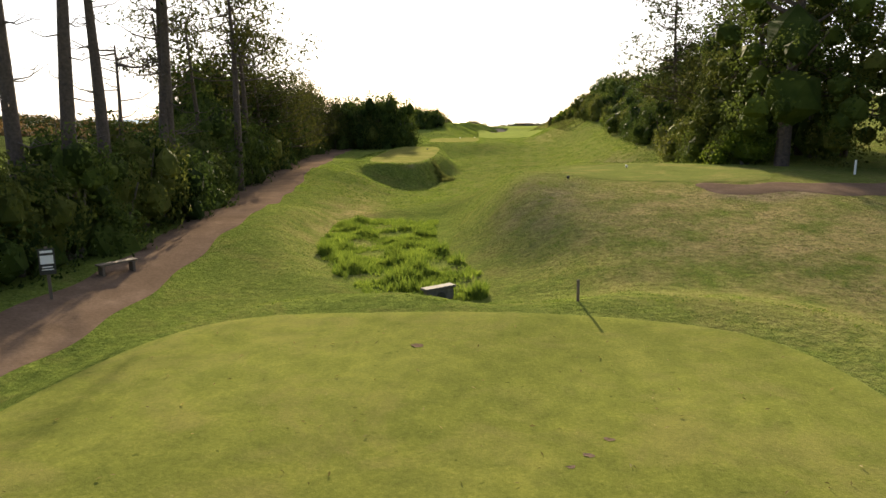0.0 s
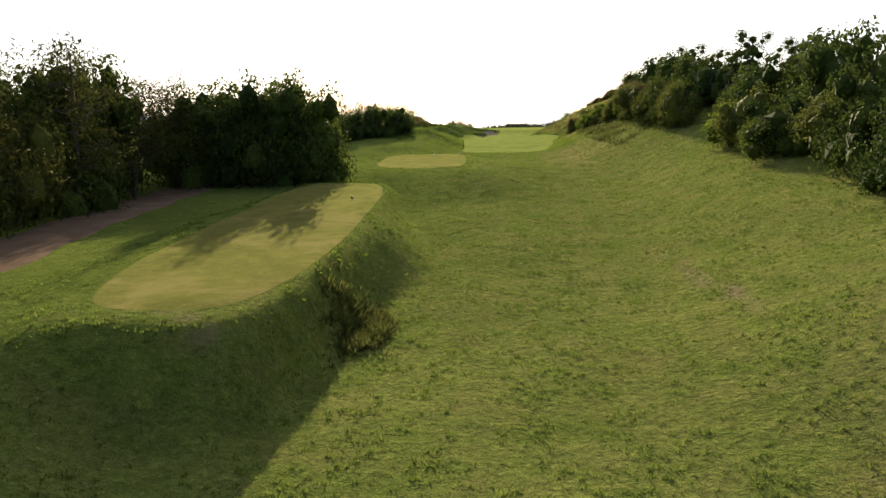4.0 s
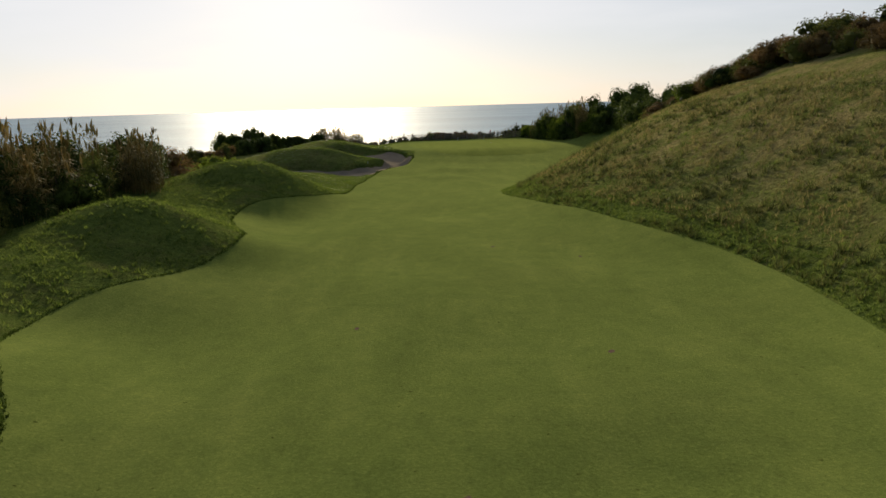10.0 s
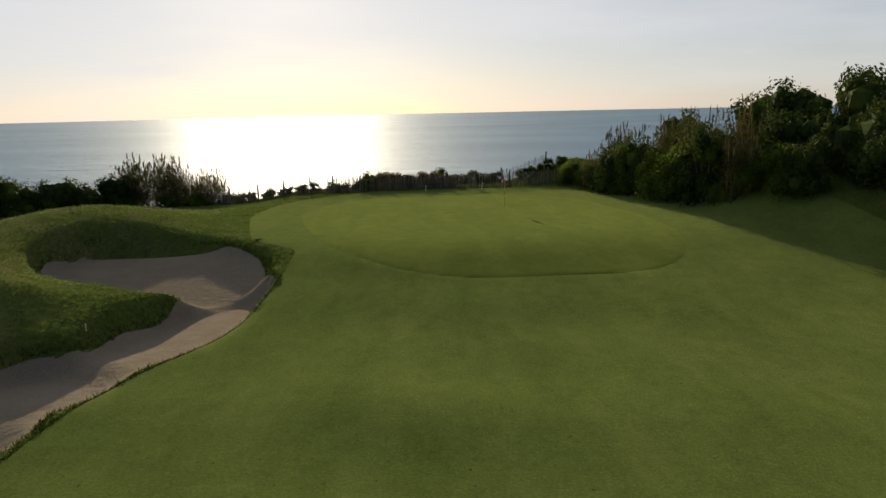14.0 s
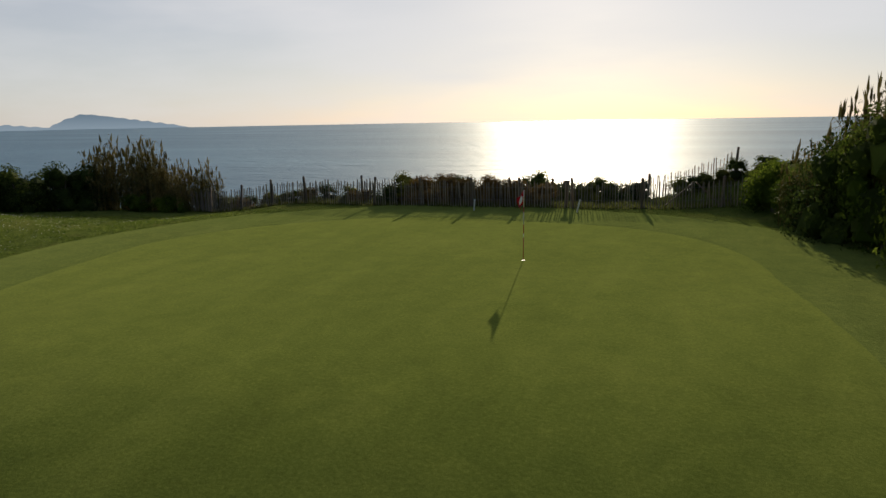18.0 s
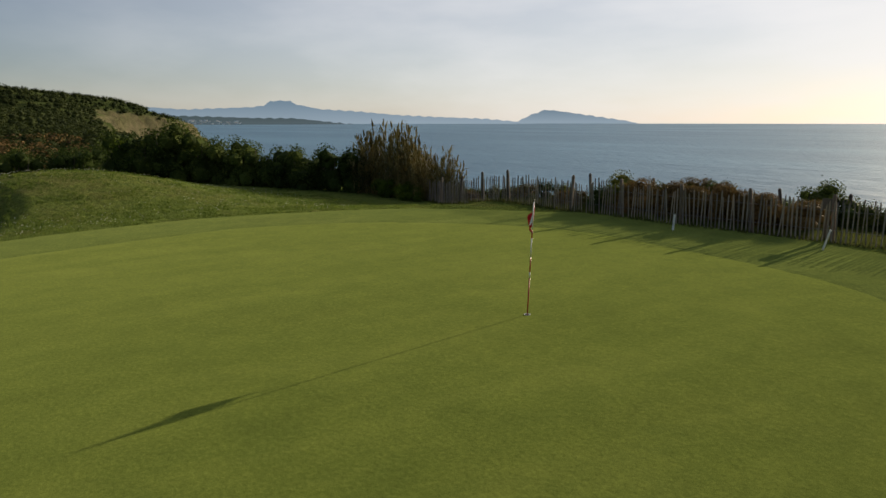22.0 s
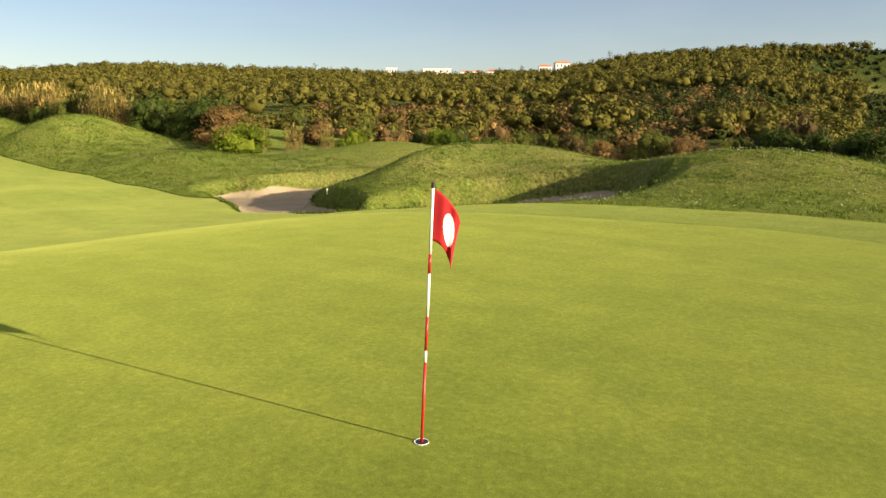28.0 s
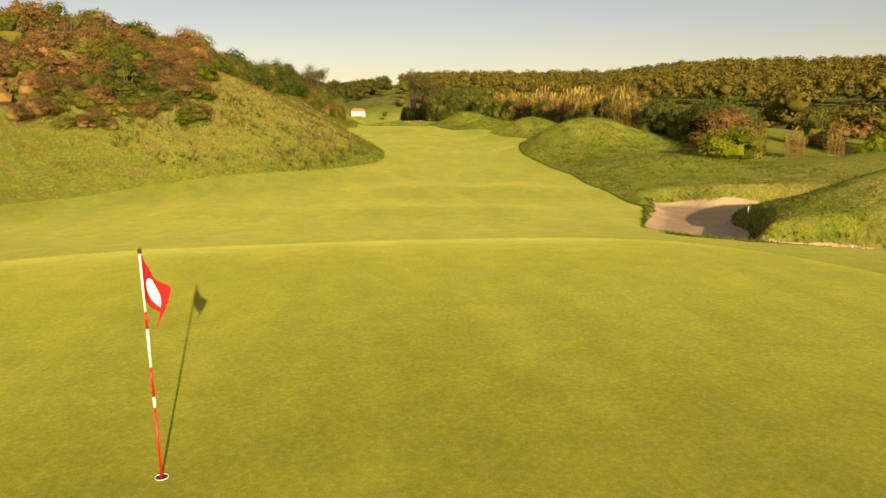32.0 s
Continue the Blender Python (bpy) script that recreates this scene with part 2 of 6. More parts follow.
ROUGH = turf("rough grass", (0.062, 0.11, 0.019), (0.119, 0.174, 0.032), (0.205, 0.244, 0.056), 26.0, 0.065, dry=(0.4, 0.3, 0.14), worn=0.3)
FAIRWAY = turf("fairway turf", (0.081, 0.126, 0.0253), (0.1215, 0.1665, 0.0345), (0.1845, 0.2115, 0.05175), 55.0, 0.02, patch=0.16, streak=0.2, pits=True, blotch=0.55)
GREEN = turf("putting turf", (0.104, 0.1458, 0.0225), (0.145, 0.1872, 0.031), (0.195, 0.2205, 0.0435), 70.0, 0.006, patch=0.3, streak=0.22, blotch=0.5)
TEE = turf("tee turf", (0.0924, 0.1188, 0.0209), (0.132, 0.1496, 0.0275), (0.176, 0.1716, 0.044), 60.0, 0.012, patch=0.35, streak=0.2, worn=0.3, pits=True)
OLD_TEE = turf("worn tee turf", (0.076, 0.086, 0.018), (0.118, 0.116, 0.027), (0.172, 0.148, 0.048), 50.0, 0.014, patch=0.3, streak=0.25, worn=0.7, pits=True)
SECOND_TEE = turf("trodden tee turf", (0.04896, 0.072, 0.01615), (0.08496, 0.1066, 0.0247), (0.1368, 0.144, 0.0437), 40.0, 0.04, patch=0.3, worn=0.6)
LEAF_DARK = leafy("dark evergreen leaves", (0.032, 0.05, 0.015), (0.1, 0.138, 0.036), 0.28)
LEAF_OLIVE = leafy("olive leaves", (0.056, 0.072, 0.02), (0.15, 0.166, 0.048), 0.34)
HEATH = leafy("dark heath leaves", (0.04, 0.05, 0.017), (0.075, 0.088, 0.028), 0.2)
LEAF_BROWN = leafy("bare brownish twigs", (0.09, 0.06, 0.03), (0.24, 0.165, 0.085), 0.25)
LEAF_BRIGHT = leafy("fresh green leaves", (0.065, 0.105, 0.016), (0.18, 0.24, 0.04), 0.5)
FAR_NEEDLES = leafy("far pine needles", (0.062, 0.066, 0.02), (0.105, 0.102, 0.03), 0.2)
NEEDLES = leafy("pine needles", (0.034, 0.042, 0.014), (0.112, 0.115, 0.036), 0.18)
CANE = leafy("dry cane", (0.12, 0.095, 0.04), (0.38, 0.30, 0.14), 0.08)
CANE_LEAF = leafy("cane leaves", (0.08, 0.095, 0.022), (0.26, 0.235, 0.075), 0.15)
BLADES = leafy("grass blades", (0.06, 0.105, 0.0182), (0.205, 0.255, 0.052), 0.45, 0.0)
WEEDS = leafy("olive weeds", (0.05, 0.065, 0.018), (0.16, 0.17, 0.05), 0.35, 0.0)
# darker copy of BLADES: the shade under the grass lips is in the colour
SHADE_TONED_BLADES = leafy("grass blades darkened as shade", (0.03, 0.055, 0.01), (0.10, 0.14, 0.02), 0.2, 0.0)
DRY_BLADES = leafy("dry grass blades", (0.14, 0.125, 0.04), (0.37, 0.305, 0.135), 0.4, 0.0)
RUSH = leafy("rushes", (0.065, 0.115, 0.018), (0.2, 0.26, 0.04), 0.45, 0.0)
PETAL = leafy("daisy petals", (0.7, 0.7, 0.62), (0.85, 0.83, 0.72), 0.3, 0.0)
BARK = plain("pine bark", (0.085, 0.06, 0.045), 0.9, grain=9, depth=0.03, vary=0.45)
STEM = plain("grey stems", (0.10, 0.08, 0.06), 0.9, grain=9, depth=0.01, vary=0.4)
PALE = wooden("weathered chestnut", (0.17, 0.145, 0.115), (0.4, 0.345, 0.28))
POST = wooden("post timber", (0.08, 0.06, 0.045), (0.2, 0.16, 0.12))
WIRE = plain("galvanised wire", (0.3, 0.3, 0.3), 0.5, 0.8)
WHITE = plain("white paint", (0.8, 0.79, 0.76), 0.45, vary=0.06)
RED = plain("red paint", (0.42, 0.01, 0.014), 0.4, vary=0.1)
BLACK = plain("black paint", (0.02, 0.02, 0.02), 0.5, vary=0.2)
CONCRETE = plain("stained concrete", (0.10, 0.09, 0.075), 0.9, grain=5, depth=0.01, vary=0.4)
STUCCO = plain("cream limestone", (0.62, 0.5, 0.33), 0.85, grain=0.6, vary=0.1)
WHITEWASH = plain("white render", (0.78, 0.76, 0.72), 0.85, grain=0.5, vary=0.07)
TILES = plain("terracotta roof", (0.45, 0.17, 0.09), 0.85, grain=1.5, vary=0.3)
GLASS = plain("dark window glass", (0.03, 0.035, 0.04), 0.08, vary=0.1)
CLOTH, cn, cl2, cb = material("red flag cloth")
cb.inputs["Base Color"].default_value, cb.inputs["Roughness"].default_value = (0.42, 0.008, 0.016, 1), 0.8
ctr, cms = cn.new("ShaderNodeBsdfTranslucent"), cn.new("ShaderNodeMixShader")
ctr.inputs["Color"].default_value, cms.inputs["Fac"].default_value = (0.42, 0.008, 0.014, 1), 0.25
cl2.new(cb.outputs["BSDF"], cms.inputs[1]), cl2.new(ctr.outputs["BSDF"], cms.inputs[2])
cl2.new(cms.outputs["Shader"], cn["Material Output"].inputs["Surface"])


def sand_material():
    m, n, l, b = material("bunker sand")
    p = place(n)
    a, f = noise_node(n, l, 0.6, 6, 0.6, p), noise_node(n, l, 14, 5, 0.7, p)
    c = ramp(n, l, a.outputs["Fac"], [(0.3, (0.225, 0.183, 0.125)), (0.7, (0.325, 0.27, 0.19))]).outputs["Color"]
    l.new(blend(n, l, 0.35, c, ramp(n, l, f.outputs["Fac"], [(0.3, (0.16, 0.115, 0.075)), (0.7, (0.39, 0.33, 0.235))]).outputs["Color"]), b.inputs["Base Color"])
    b.inputs["Roughness"].default_value, b.inputs["Specular IOR Level"].default_value = 0.95, 0.0
    k = bump(n, l, b, noise_node(n, l, 3.0, 4, 0.6, p).outputs["Fac"], 0.7, 0.08)
    bump(n, l, b, f.outputs["Fac"], 0.5, 0.02, k)
    return m


def dirt_material():
    m, n, l, b = material("trodden dirt")
    p = place(n)
    a, f = noise_node(n, l, 0.7, 7, 0.65, p), noise_node(n, l, 9, 6, 0.7, p)
    c = ramp(n, l, a.outputs["Fac"], [(0.3, (0.072, 0.05, 0.037)), (0.5, (0.11, 0.076, 0.057)), (0.7, (0.17, 0.12, 0.092))]).outputs["Color"]
    l.new(blend(n, l, 0.3, c, ramp(n, l, f.outputs["Fac"], [(0.3, (0.1, 0.08, 0.05)), (0.7, (0.28, 0.2, 0.14))]).outputs["Color"]), b.inputs["Base Color"])
    b.inputs["Roughness"].default_value, b.inputs["Specular IOR Level"].default_value = 0.95, 0.0
    bump(n, l, b, f.outputs["Fac"], 0.7, 0.03)
    return m


def sea_material():
    m, n, l, b = material("sea water")
    p = place(n)
    mpn = n.new("ShaderNodeMapping")
    mpn.inputs["Scale"].default_value = (0.35, 1.0, 1.0)
    mpn.inputs["Rotation"].default_value = (0, 0, radians(12))
    l.new(p, mpn.inputs["Vector"])
    swell = noise_node(n, l, 0.045, 4, 0.6, mpn.outputs["Vector"])
    chop = noise_node(n, l, 0.5, 5, 0.65, mpn.outputs["Vector"])
    broad = noise_node(n, l, 0.006, 4, 0.5, mpn.outputs["Vector"])
    l.new(ramp(n, l, broad.outputs["Fac"], [(0.3, (0.07, 0.16, 0.25)), (0.7, (0.12, 0.245, 0.355))]).outputs["Color"], b.inputs["Base Color"])
    b.inputs["Roughness"].default_value, b.inputs["IOR"].default_value = 0.55, 1.33
    b.inputs["Specular IOR Level"].default_value = 0.35
    wave = noise_node(n, l, 0.16, 4, 0.6, mpn.outputs["Vector"], 0.5)
    k = bump(n, l, b, swell.outputs["Fac"], 0.7, 3.0)
    k = bump(n, l, b, wave.outputs["Fac"], 0.8, 1.8, k)
    bump(n, l, b, chop.outputs["Fac"], 0.5, 0.3, k)
    return m


def glowing_haze_material(name, low, high, z0, z1):
    """Far hills that glow, the pale depth of air in front painted into their colour."""
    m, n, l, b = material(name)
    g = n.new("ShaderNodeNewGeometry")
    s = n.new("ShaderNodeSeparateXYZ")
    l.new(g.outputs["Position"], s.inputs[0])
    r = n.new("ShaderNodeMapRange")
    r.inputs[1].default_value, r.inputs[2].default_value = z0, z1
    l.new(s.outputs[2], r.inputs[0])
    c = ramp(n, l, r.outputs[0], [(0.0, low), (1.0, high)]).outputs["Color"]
    # emission: the hills give off this colour instead of taking the sun
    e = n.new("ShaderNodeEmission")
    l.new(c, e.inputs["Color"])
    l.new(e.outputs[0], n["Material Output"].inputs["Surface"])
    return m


SAND, DIRT, SEA = sand_material(), dirt_material(), sea_material()


# ---- the lie of the land ----
def smooth_curve(pairs, width=6.0):
    """A smooth curve through (place, value) pairs along the hole."""
    at, val = np.array(pairs, float).T
    fine = np.arange(at[0] - 60, at[-1] + 60, 1.0)
    pad = int(3 * width)
    k = np.exp(-0.5 * (np.arange(-pad, pad + 1) / width) ** 2)
    raw = np.interp(np.concatenate([fine[0] - np.arange(pad, 0, -1), fine, fine[-1] + np.arange(1, pad + 1)]), at, val)
    soft = np.convolve(raw, k / k.sum(), "valid")
    return lambda y: np.interp(y, fine, soft)


def ease(a, b, v):
    s = np.clip((v - a) / (b - a), 0, 1)
    return s * s * (3 - 2 * s)


def mound(X, Y, x, y, high, rx, ry, turn=0.0):
    c, s = math.cos(math.radians(turn)), math.sin(math.radians(turn))
    u, v = (X - x) * c + (Y - y) * s, -(X - x) * s + (Y - y) * c
    return high * np.exp(-(u / rx) ** 2 - (v / ry) ** 2)


def plateau(X, Y, x, y, rx, ry, edge, turn=0.0, power=3.0):
    """1 on a rounded platform, easing to 0 over the width of its bank."""
    c, s = math.cos(math.radians(turn)), math.sin(math.radians(turn))
    u, v = (X - x) * c + (Y - y) * s, -(X - x) * s + (Y - y) * c
    d = np.maximum(((np.abs(u) / rx) ** power + (np.abs(v) / ry) ** power) ** (1 / power), 1e-6)
    return 1 - ease(0.0, edge, (1 - 1 / d) * np.hypot(u, v))


FLOOR = smooth_curve([(-330, 0.2), (-290, 0.0), (-268, -0.2), (-255, -0.5), (-240, -0.5), (-225, -0.9), (-212, -1.0), (-198, -0.4), (-185, 0.1), (-165, 0.7),
                      (-150, 0.9), (-136, 0.9), (-122, 0.8), (-108, 0.5), (-95, 0.0), (-80, 0.0), (-66, -0.5), (-52, -1.1), (-38, -1.6), (-27, -1.6), (-19, -1.1),
                      (-12, -0.35), (-6, -0.05), (6, 0.0), (12, -0.1), (17, -0.2), (24, -1.5), (60, -12)], 3.0)
TOE = smooth_curve([(-330, 18), (-262, 12), (-240, 4), (-222, -3.5), (-205, -1.5), (-190, 0.0), (-180, 1), (-165, -1), (-148, -3.5), (-138, -3), (-125, -2),
                    (-110, -0.7), (-97, 1.3), (-88, 0.2), (-76, -3.0), (-64, -5), (-57, -3.5), (-50, -1), (-42, 4.5), (-34, 13), (-24, 16), (-12, 13), (-3, 10.0), (8, 9.5), (20, 9), (60, 9)], 3.0)
CAP = smooth_curve([(-330, 3), (-250, 3), (-225, 5), (-190, 6), (-160, 7), (-140, 8), (-120, 9.5), (-100, 11), (-85, 14), (-68, 15), (-56, 13), (-46, 9),
                    (-38, 7), (-28, 6.0), (-10, 4.2), (5, 3.6), (20, 2), (60, -10)], 4.0)
STEEP = smooth_curve([(-330, 0.4), (-225, 0.45), (-180, 0.5), (-140, 0.62), (-110, 0.6), (-85, 0.58), (-60, 0.55), (-40, 0.5), (-20, 0.45), (20, 0.5)], 5.0)
LEFT = smooth_curve([(-330, 1.0), (-270, 0.6), (-240, 0.7), (-225, 1.2), (-190, 0.8), (-170, 1.6), (-150, 2.4), (-135, 2.6), (-118, 2.0), (-100, 1.9), (-85, 1.4),
                     (-70, 1.6), (-55, 0.2), (-45, -0.9), (-36, -1.1), (-27, -1.0), (-15, -0.4), (0, -0.4), (14, -0.8), (24, -2.5), (60, -12)], 4.0)
LEFT_TOE = smooth_curve([(-330, -20), (-260, -15), (-240, -16), (-225, -18), (-205, -14), (-180, -20), (-160, -18), (-145, -17), (-130, -16.0), (-110, -16.5), (-95, -18),
                         (-80, -20), (-70, -18), (-60, -16), (-48, -17.5), (-38, -18.5), (-26, -15), (-15, -14), (20, -16), (60, -16)], 3.0)
RIDGE = smooth_curve([(-180, 19), (-177, 27), (-168, 28), (-160, 27), (-153, 33), (-144, 31), (-138, 31), (-130, 28), (-120, 31), (-115, 41), (-109, 43), (-102, 45), (-97, 42), (-95, 37), (-92, 29), (-88, 24),
                      (-85, 22), (-82, 20), (-79, 17), (-76, 12), (-70, 8)], 1.5)
COAST = smooth_curve([(-1600, -700), (-1000, -300), (-760, 60), (-700, 140), (-640, 180), (-590, 168), (-545, 95), (-450, 86), (-300, 70), (-200, 50), (-120, 40), (-60, 35), (0, 36), (40, 36), (300, 60), (1500, 300)], 8.0)
FENCE = smooth_curve([(-30, 14.4), (-24, 13.4), (-19, 12.2), (-14.5, 11.6), (-10.5, 11.4), (-5.5, 11.6), (-0.8, 12.4), (2.2, 13.1), (5.6, 13.7), (9, 14.2)], 1.0)
HOLLOW = smooth_curve([(-272, -7.4), (-267.5, -8.3), (-263.5, -10.4), (-258.5, -12.0), (-254, -12.6), (-246, -13.2)], 1.5)
SEA_LEVEL = -25.0


def hollow_d(X, Y):
    """How far a place lies outside the floor of the reedy hollow."""
    side = np.abs(X - HOLLOW(Y)) - 2.7 + 0.9 * ease(-266, -270, Y)
    end = np.maximum(-269.6 - Y, (Y + 250.0) * 0.6)
    return np.where((side > 0) & (end > 0), np.hypot(side, end), np.maximum(side, end))


def height(X, Y):
    """The lie of the land, in metres, at places X, Y."""
    X, Y = np.asarray(X, float), np.asarray(Y, float)
    floor, toe, cap, steep = FLOOR(Y), TOE(Y), CAP(Y), STEEP(Y)
    z = floor.copy()
    # the right bank, from its toe up to a rounded crest
    d = X - toe
    run = np.logaddexp(0, d / 1.1) * 1.1 * steep
    z += cap * np.tanh(run / np.maximum(cap, 0.5))
    # the left shoulder, level with the rough
    e = LEFT_TOE(Y) - X
    z += (LEFT(Y) - floor) * ease(-1.5, 6.0, e)
    # tees
    for x, y, rx, ry, high, edge, turn in TEES:
        p = plateau(X, Y, x, y, rx, ry, edge[0] + (edge[1] - edge[0]) * ease(-6, 6, Y - y) if isinstance(edge, tuple) else edge, turn, 5.0)
        z = z + (high - z) * p
    # the reedy hollow between the first two tees
    p = 1 - ease(0.0, 3.0 + 2.6 * ease(-1, 2, X - HOLLOW(Y)), np.maximum(hollow_d(X, Y), 0))
    z = z + (-0.25 - 0.02 * (Y + 258) - z) * p
    for m in MOUNDS:
        z = z + mound(X, Y, *m)
    # bunkers, cut down to a sandy floor
    for x, y, rx, ry, turn, low, rise in BUNKERS:
        p = plateau(X, Y, x, y, rx, ry, 1.5, turn, 2.2)
        z = z + (low + rise * (Y - y) - z) * p
    # a table for the green
    p = plateau(X, Y, -3.0, 0.0, 11.5, 9.5, 8.0, 0, 2.4)
    z = z + (0.0 - z) * p * 0.85
    # the low bank under the paling fence
    z = z + 0.08 * ease(-0.9, -0.1, Y - FENCE(X)) * (1 - ease(8, 11, X)) * ease(-30, -24, X) * ease(5, 9, Y)
    # soft swells of the turf
    for m in SWALES:
        z += mound(X, Y, *m)
    z += 0.05 * np.sin(X * 0.7 + 1.3 * np.sin(Y * 0.21)) * np.sin(Y * 0.43 + 0.7) * (1 - ease(-22, -14, Y))
    # the country round about
    away = np.hypot(np.maximum(np.maximum(-46 - X, X - 60), 0), np.maximum(-330 - Y, 0))
    r, b = np.hypot(X, Y), np.degrees(np.arctan2(X, Y))
    b = np.where(b > 60, -180.0, b)
    up = np.clip((r - 70) / 470, 0, 1) ** (1.15 + 1.35 * ease(-108, -98, b))
    far = -6 + (RIDGE(b) + 6) * up
    far = np.where(r > 560, far - 4 * ease(560, 900, r), far)
    far = far + (7.4 - far) * plateau(X, Y, -455, -28, 40, 40, 60, 0, 2.0)
    z = z + (far - z) * ease(0, 40, away)
    # the cliff to the sea
    over = Y - COAST(X)
    z = z - 11 * ease(-75, 0, over) * ease(250, 400, r)
    z = z + (SEA_LEVEL - 6 - z) * ease(-16, 12, over + 3 * np.sin(X * 0.05) + 1.5 * np.sin(X * 0.21) + ease(200, 350, r) * (5 * np.sin(X * 0.17 + Y * 0.13) + 3 * np.sin(X * 0.43 - Y * 0.31) + 2 * np.sin(Y * 0.55)))
    return z


TEES = [(-5.0, -289.5, 9.5, 16.0, 0.8, 3.5, -3), (3.8, -249.5, 5.5, 5.0, 2.8, (26.0, 14.0), -12), (-19.0, -206.5, 3.4, 17.0, 1.3, 3.8, 4), (-17.2, -168.0, 4.6, 10.0, 1.45, (15.0, 5.0), 3)]
MOUNDS = [(-20.5, -231.5, 0.7, 4.0, 4.5), (-22.5, -128.0, 1.3, 5, 5.5), (-23.0, -107.0, 0.4, 5, 3.4), (-23.5, -115.5, -0.7, 5, 4.0), (-24.5, -44.0, 0.9, 4.5, 4.5), (-23.0, -96.5, -0.9, 5, 4), (-22.8, -84.0, 1.6, 4.5, 3.5), (-23.5, -73.0, -0.8, 5, 3.5), (-24.5, -62.0, 2.0, 5, 4),
          (-24.0, -20.4, 1.3, 4.4, 2.6, 6), (-26.0, -4.5, 1.75, 6.5, 7.5, -20), (-29.5, -18.5, 1.5, 5, 5), (-22.0, -31.5, 0.2, 5, 3), (-39.5, -38.0, 1.6, 8, 7), (-17.0, -32.0, -0.2, 4, 4),
          (-4.6, -258.0, 0.4, 2.6, 6.0, 0), (8.2, 18.0, 2.0, 4.4, 3.0, 0)]
SWALES = [(-9.0, -134.0, -0.30, 7, 2.2, 2), (-5.0, -121.5, -0.30, 6, 2.0, -3), (-9.0, -113.5, 0.22, 8, 3.0, 2), (-6.5, -106.0, -0.18, 6, 2.5, 4), (-10.0, -92.0, 0.12, 7, 4.0, -5), (-9.0, -70.0, -0.15, 5, 4.0, 8), (-10.0, -38.0, 0.28, 7, 2.6, -14), (-6.0, -29.0, 0.22, 8, 2.4, -10), (-3.0, -22.0, -0.10, 8, 2.0, -6)]
BUNKERS = [(-23.8, -28.3, 6.0, 3.4, -10, -2.25, 0.03), (-19.2, -12.3, 5.4, 3.6, -29, -1.4, 0.13), (-15.6, -21.0, 1.4, 5.2, -20, -1.85, -0.03), (-20.4, -32.0, 1.2, 1.4, 20, -2.25, 0.0), (-18.4, -25.9, 1.7, 1.5, -35, -2.05, 0.0)]

# ---- mesh helpers ----
def mesh_object(name, verts, faces, mat, parent=None, smooth=False, label=""):
    me = bpy.data.meshes.new(name)
    me.from_pydata([tuple(v) for v in verts] if not isinstance(verts, np.ndarray) else verts.tolist(), [], faces if not isinstance(faces, np.ndarray) else faces.tolist())
    me.materials.append(mat)
    if smooth:
        me.polygons.foreach_set("use_smooth", [True] * len(me.polygons))
    ob = new(name, me)
    if parent is not None:
        ob.parent = parent
    if label:
        tagged(ob, label)
    return ob


def part(name, bm, mat, parent, label="", smooth=False):
    """One bmesh as one mesh object under a thing or under a part."""
    me = bpy.data.meshes.new(name)
    if smooth:
        for f in bm.faces:
            f.smooth = True
    bm.to_mesh(me)
    bm.free()
    me.materials.append(mat)
    ob = new(name, me)
    if parent is not None:
        ob.parent = parent
    if label:
        tagged(ob, label)
    return ob


def share(name, me, parent, m):
    ob = new(name, me)
    ob.parent = parent
    ob.matrix_basis = m
    return ob


def thing(name, m, label, category, group="", kind=""):
    ob = new(name)
    ob.matrix_basis = m
    return tagged(ob, label, category, group, kind)


def bm_box(bm, x0, x1, y0, y1, z0, z1, bevel=0.0):
    r = bmesh.ops.create_cube(bm, size=1, matrix=Matrix.LocRotScale(((x0 + x1) / 2, (y0 + y1) / 2, (z0 + z1) / 2), None, (x1 - x0, y1 - y0, z1 - z0)))
    if bevel:
        es = list({e for v in r["verts"] for e in v.link_edges})
        bmesh.ops.bevel(bm, geom=es, offset=bevel, segments=2, affect="EDGES")
    return bm


def tube(bm, points, radii, sides=8):
    """A tapering limb through the points."""
    rings = []
    for k, (p, r) in enumerate(zip(points, radii)):
        a, b = Vector(points[max(k - 1, 0)]), Vector(points[min(k + 1, len(points) - 1)])
        q = (b - a).to_track_quat("Z", "Y")
        rings.append([bm.verts.new(Vector(p) + q @ Vector((r * math.cos(2 * math.pi * i / sides), r * math.sin(2 * math.pi * i / sides), 0))) for i in range(sides)])
    for a, b in zip(rings, rings[1:]):
        for i in range(sides):
            bm.faces.new((a[i], a[(i + 1) % sides], b[(i + 1) % sides], b[i]))
    for ring, flip in ((rings[0], True), (rings[-1], False)):
        bm.faces.new(ring[::-1] if flip else ring)
    return bm


def ground_z(x, y):
    return float(height(x, y))


def leaf_quads(rng, centres, normals, size, long=1.6, curl=0.25):
    """Small bent leaves, two faces each, at the centres."""
    n = len(centres)
    nn = normals / np.maximum(np.linalg.norm(normals, axis=1, keepdims=True), 1e-6)
    h = rng.normal(size=(n, 3))
    u = np.cross(nn, h)
    u /= np.maximum(np.linalg.norm(u, axis=1, keepdims=True), 1e-6)
    v = np.cross(nn, u)
    s = (size * rng.uniform(0.6, 1.4, n))[:, None]
    a = centres - u * s * long * 0.5
    b = centres + v * s * 0.5 + nn * s * curl
    c = centres + u * s * long * 0.5
    d = centres - v * s * 0.5 + nn * s * curl
    verts = np.stack([a, b, c, d], 1).reshape(-1, 3)
    k = np.arange(n)[:, None] * 4
    return verts, np.concatenate([k + [0, 1, 2], k + [0, 2, 3]])


import functools


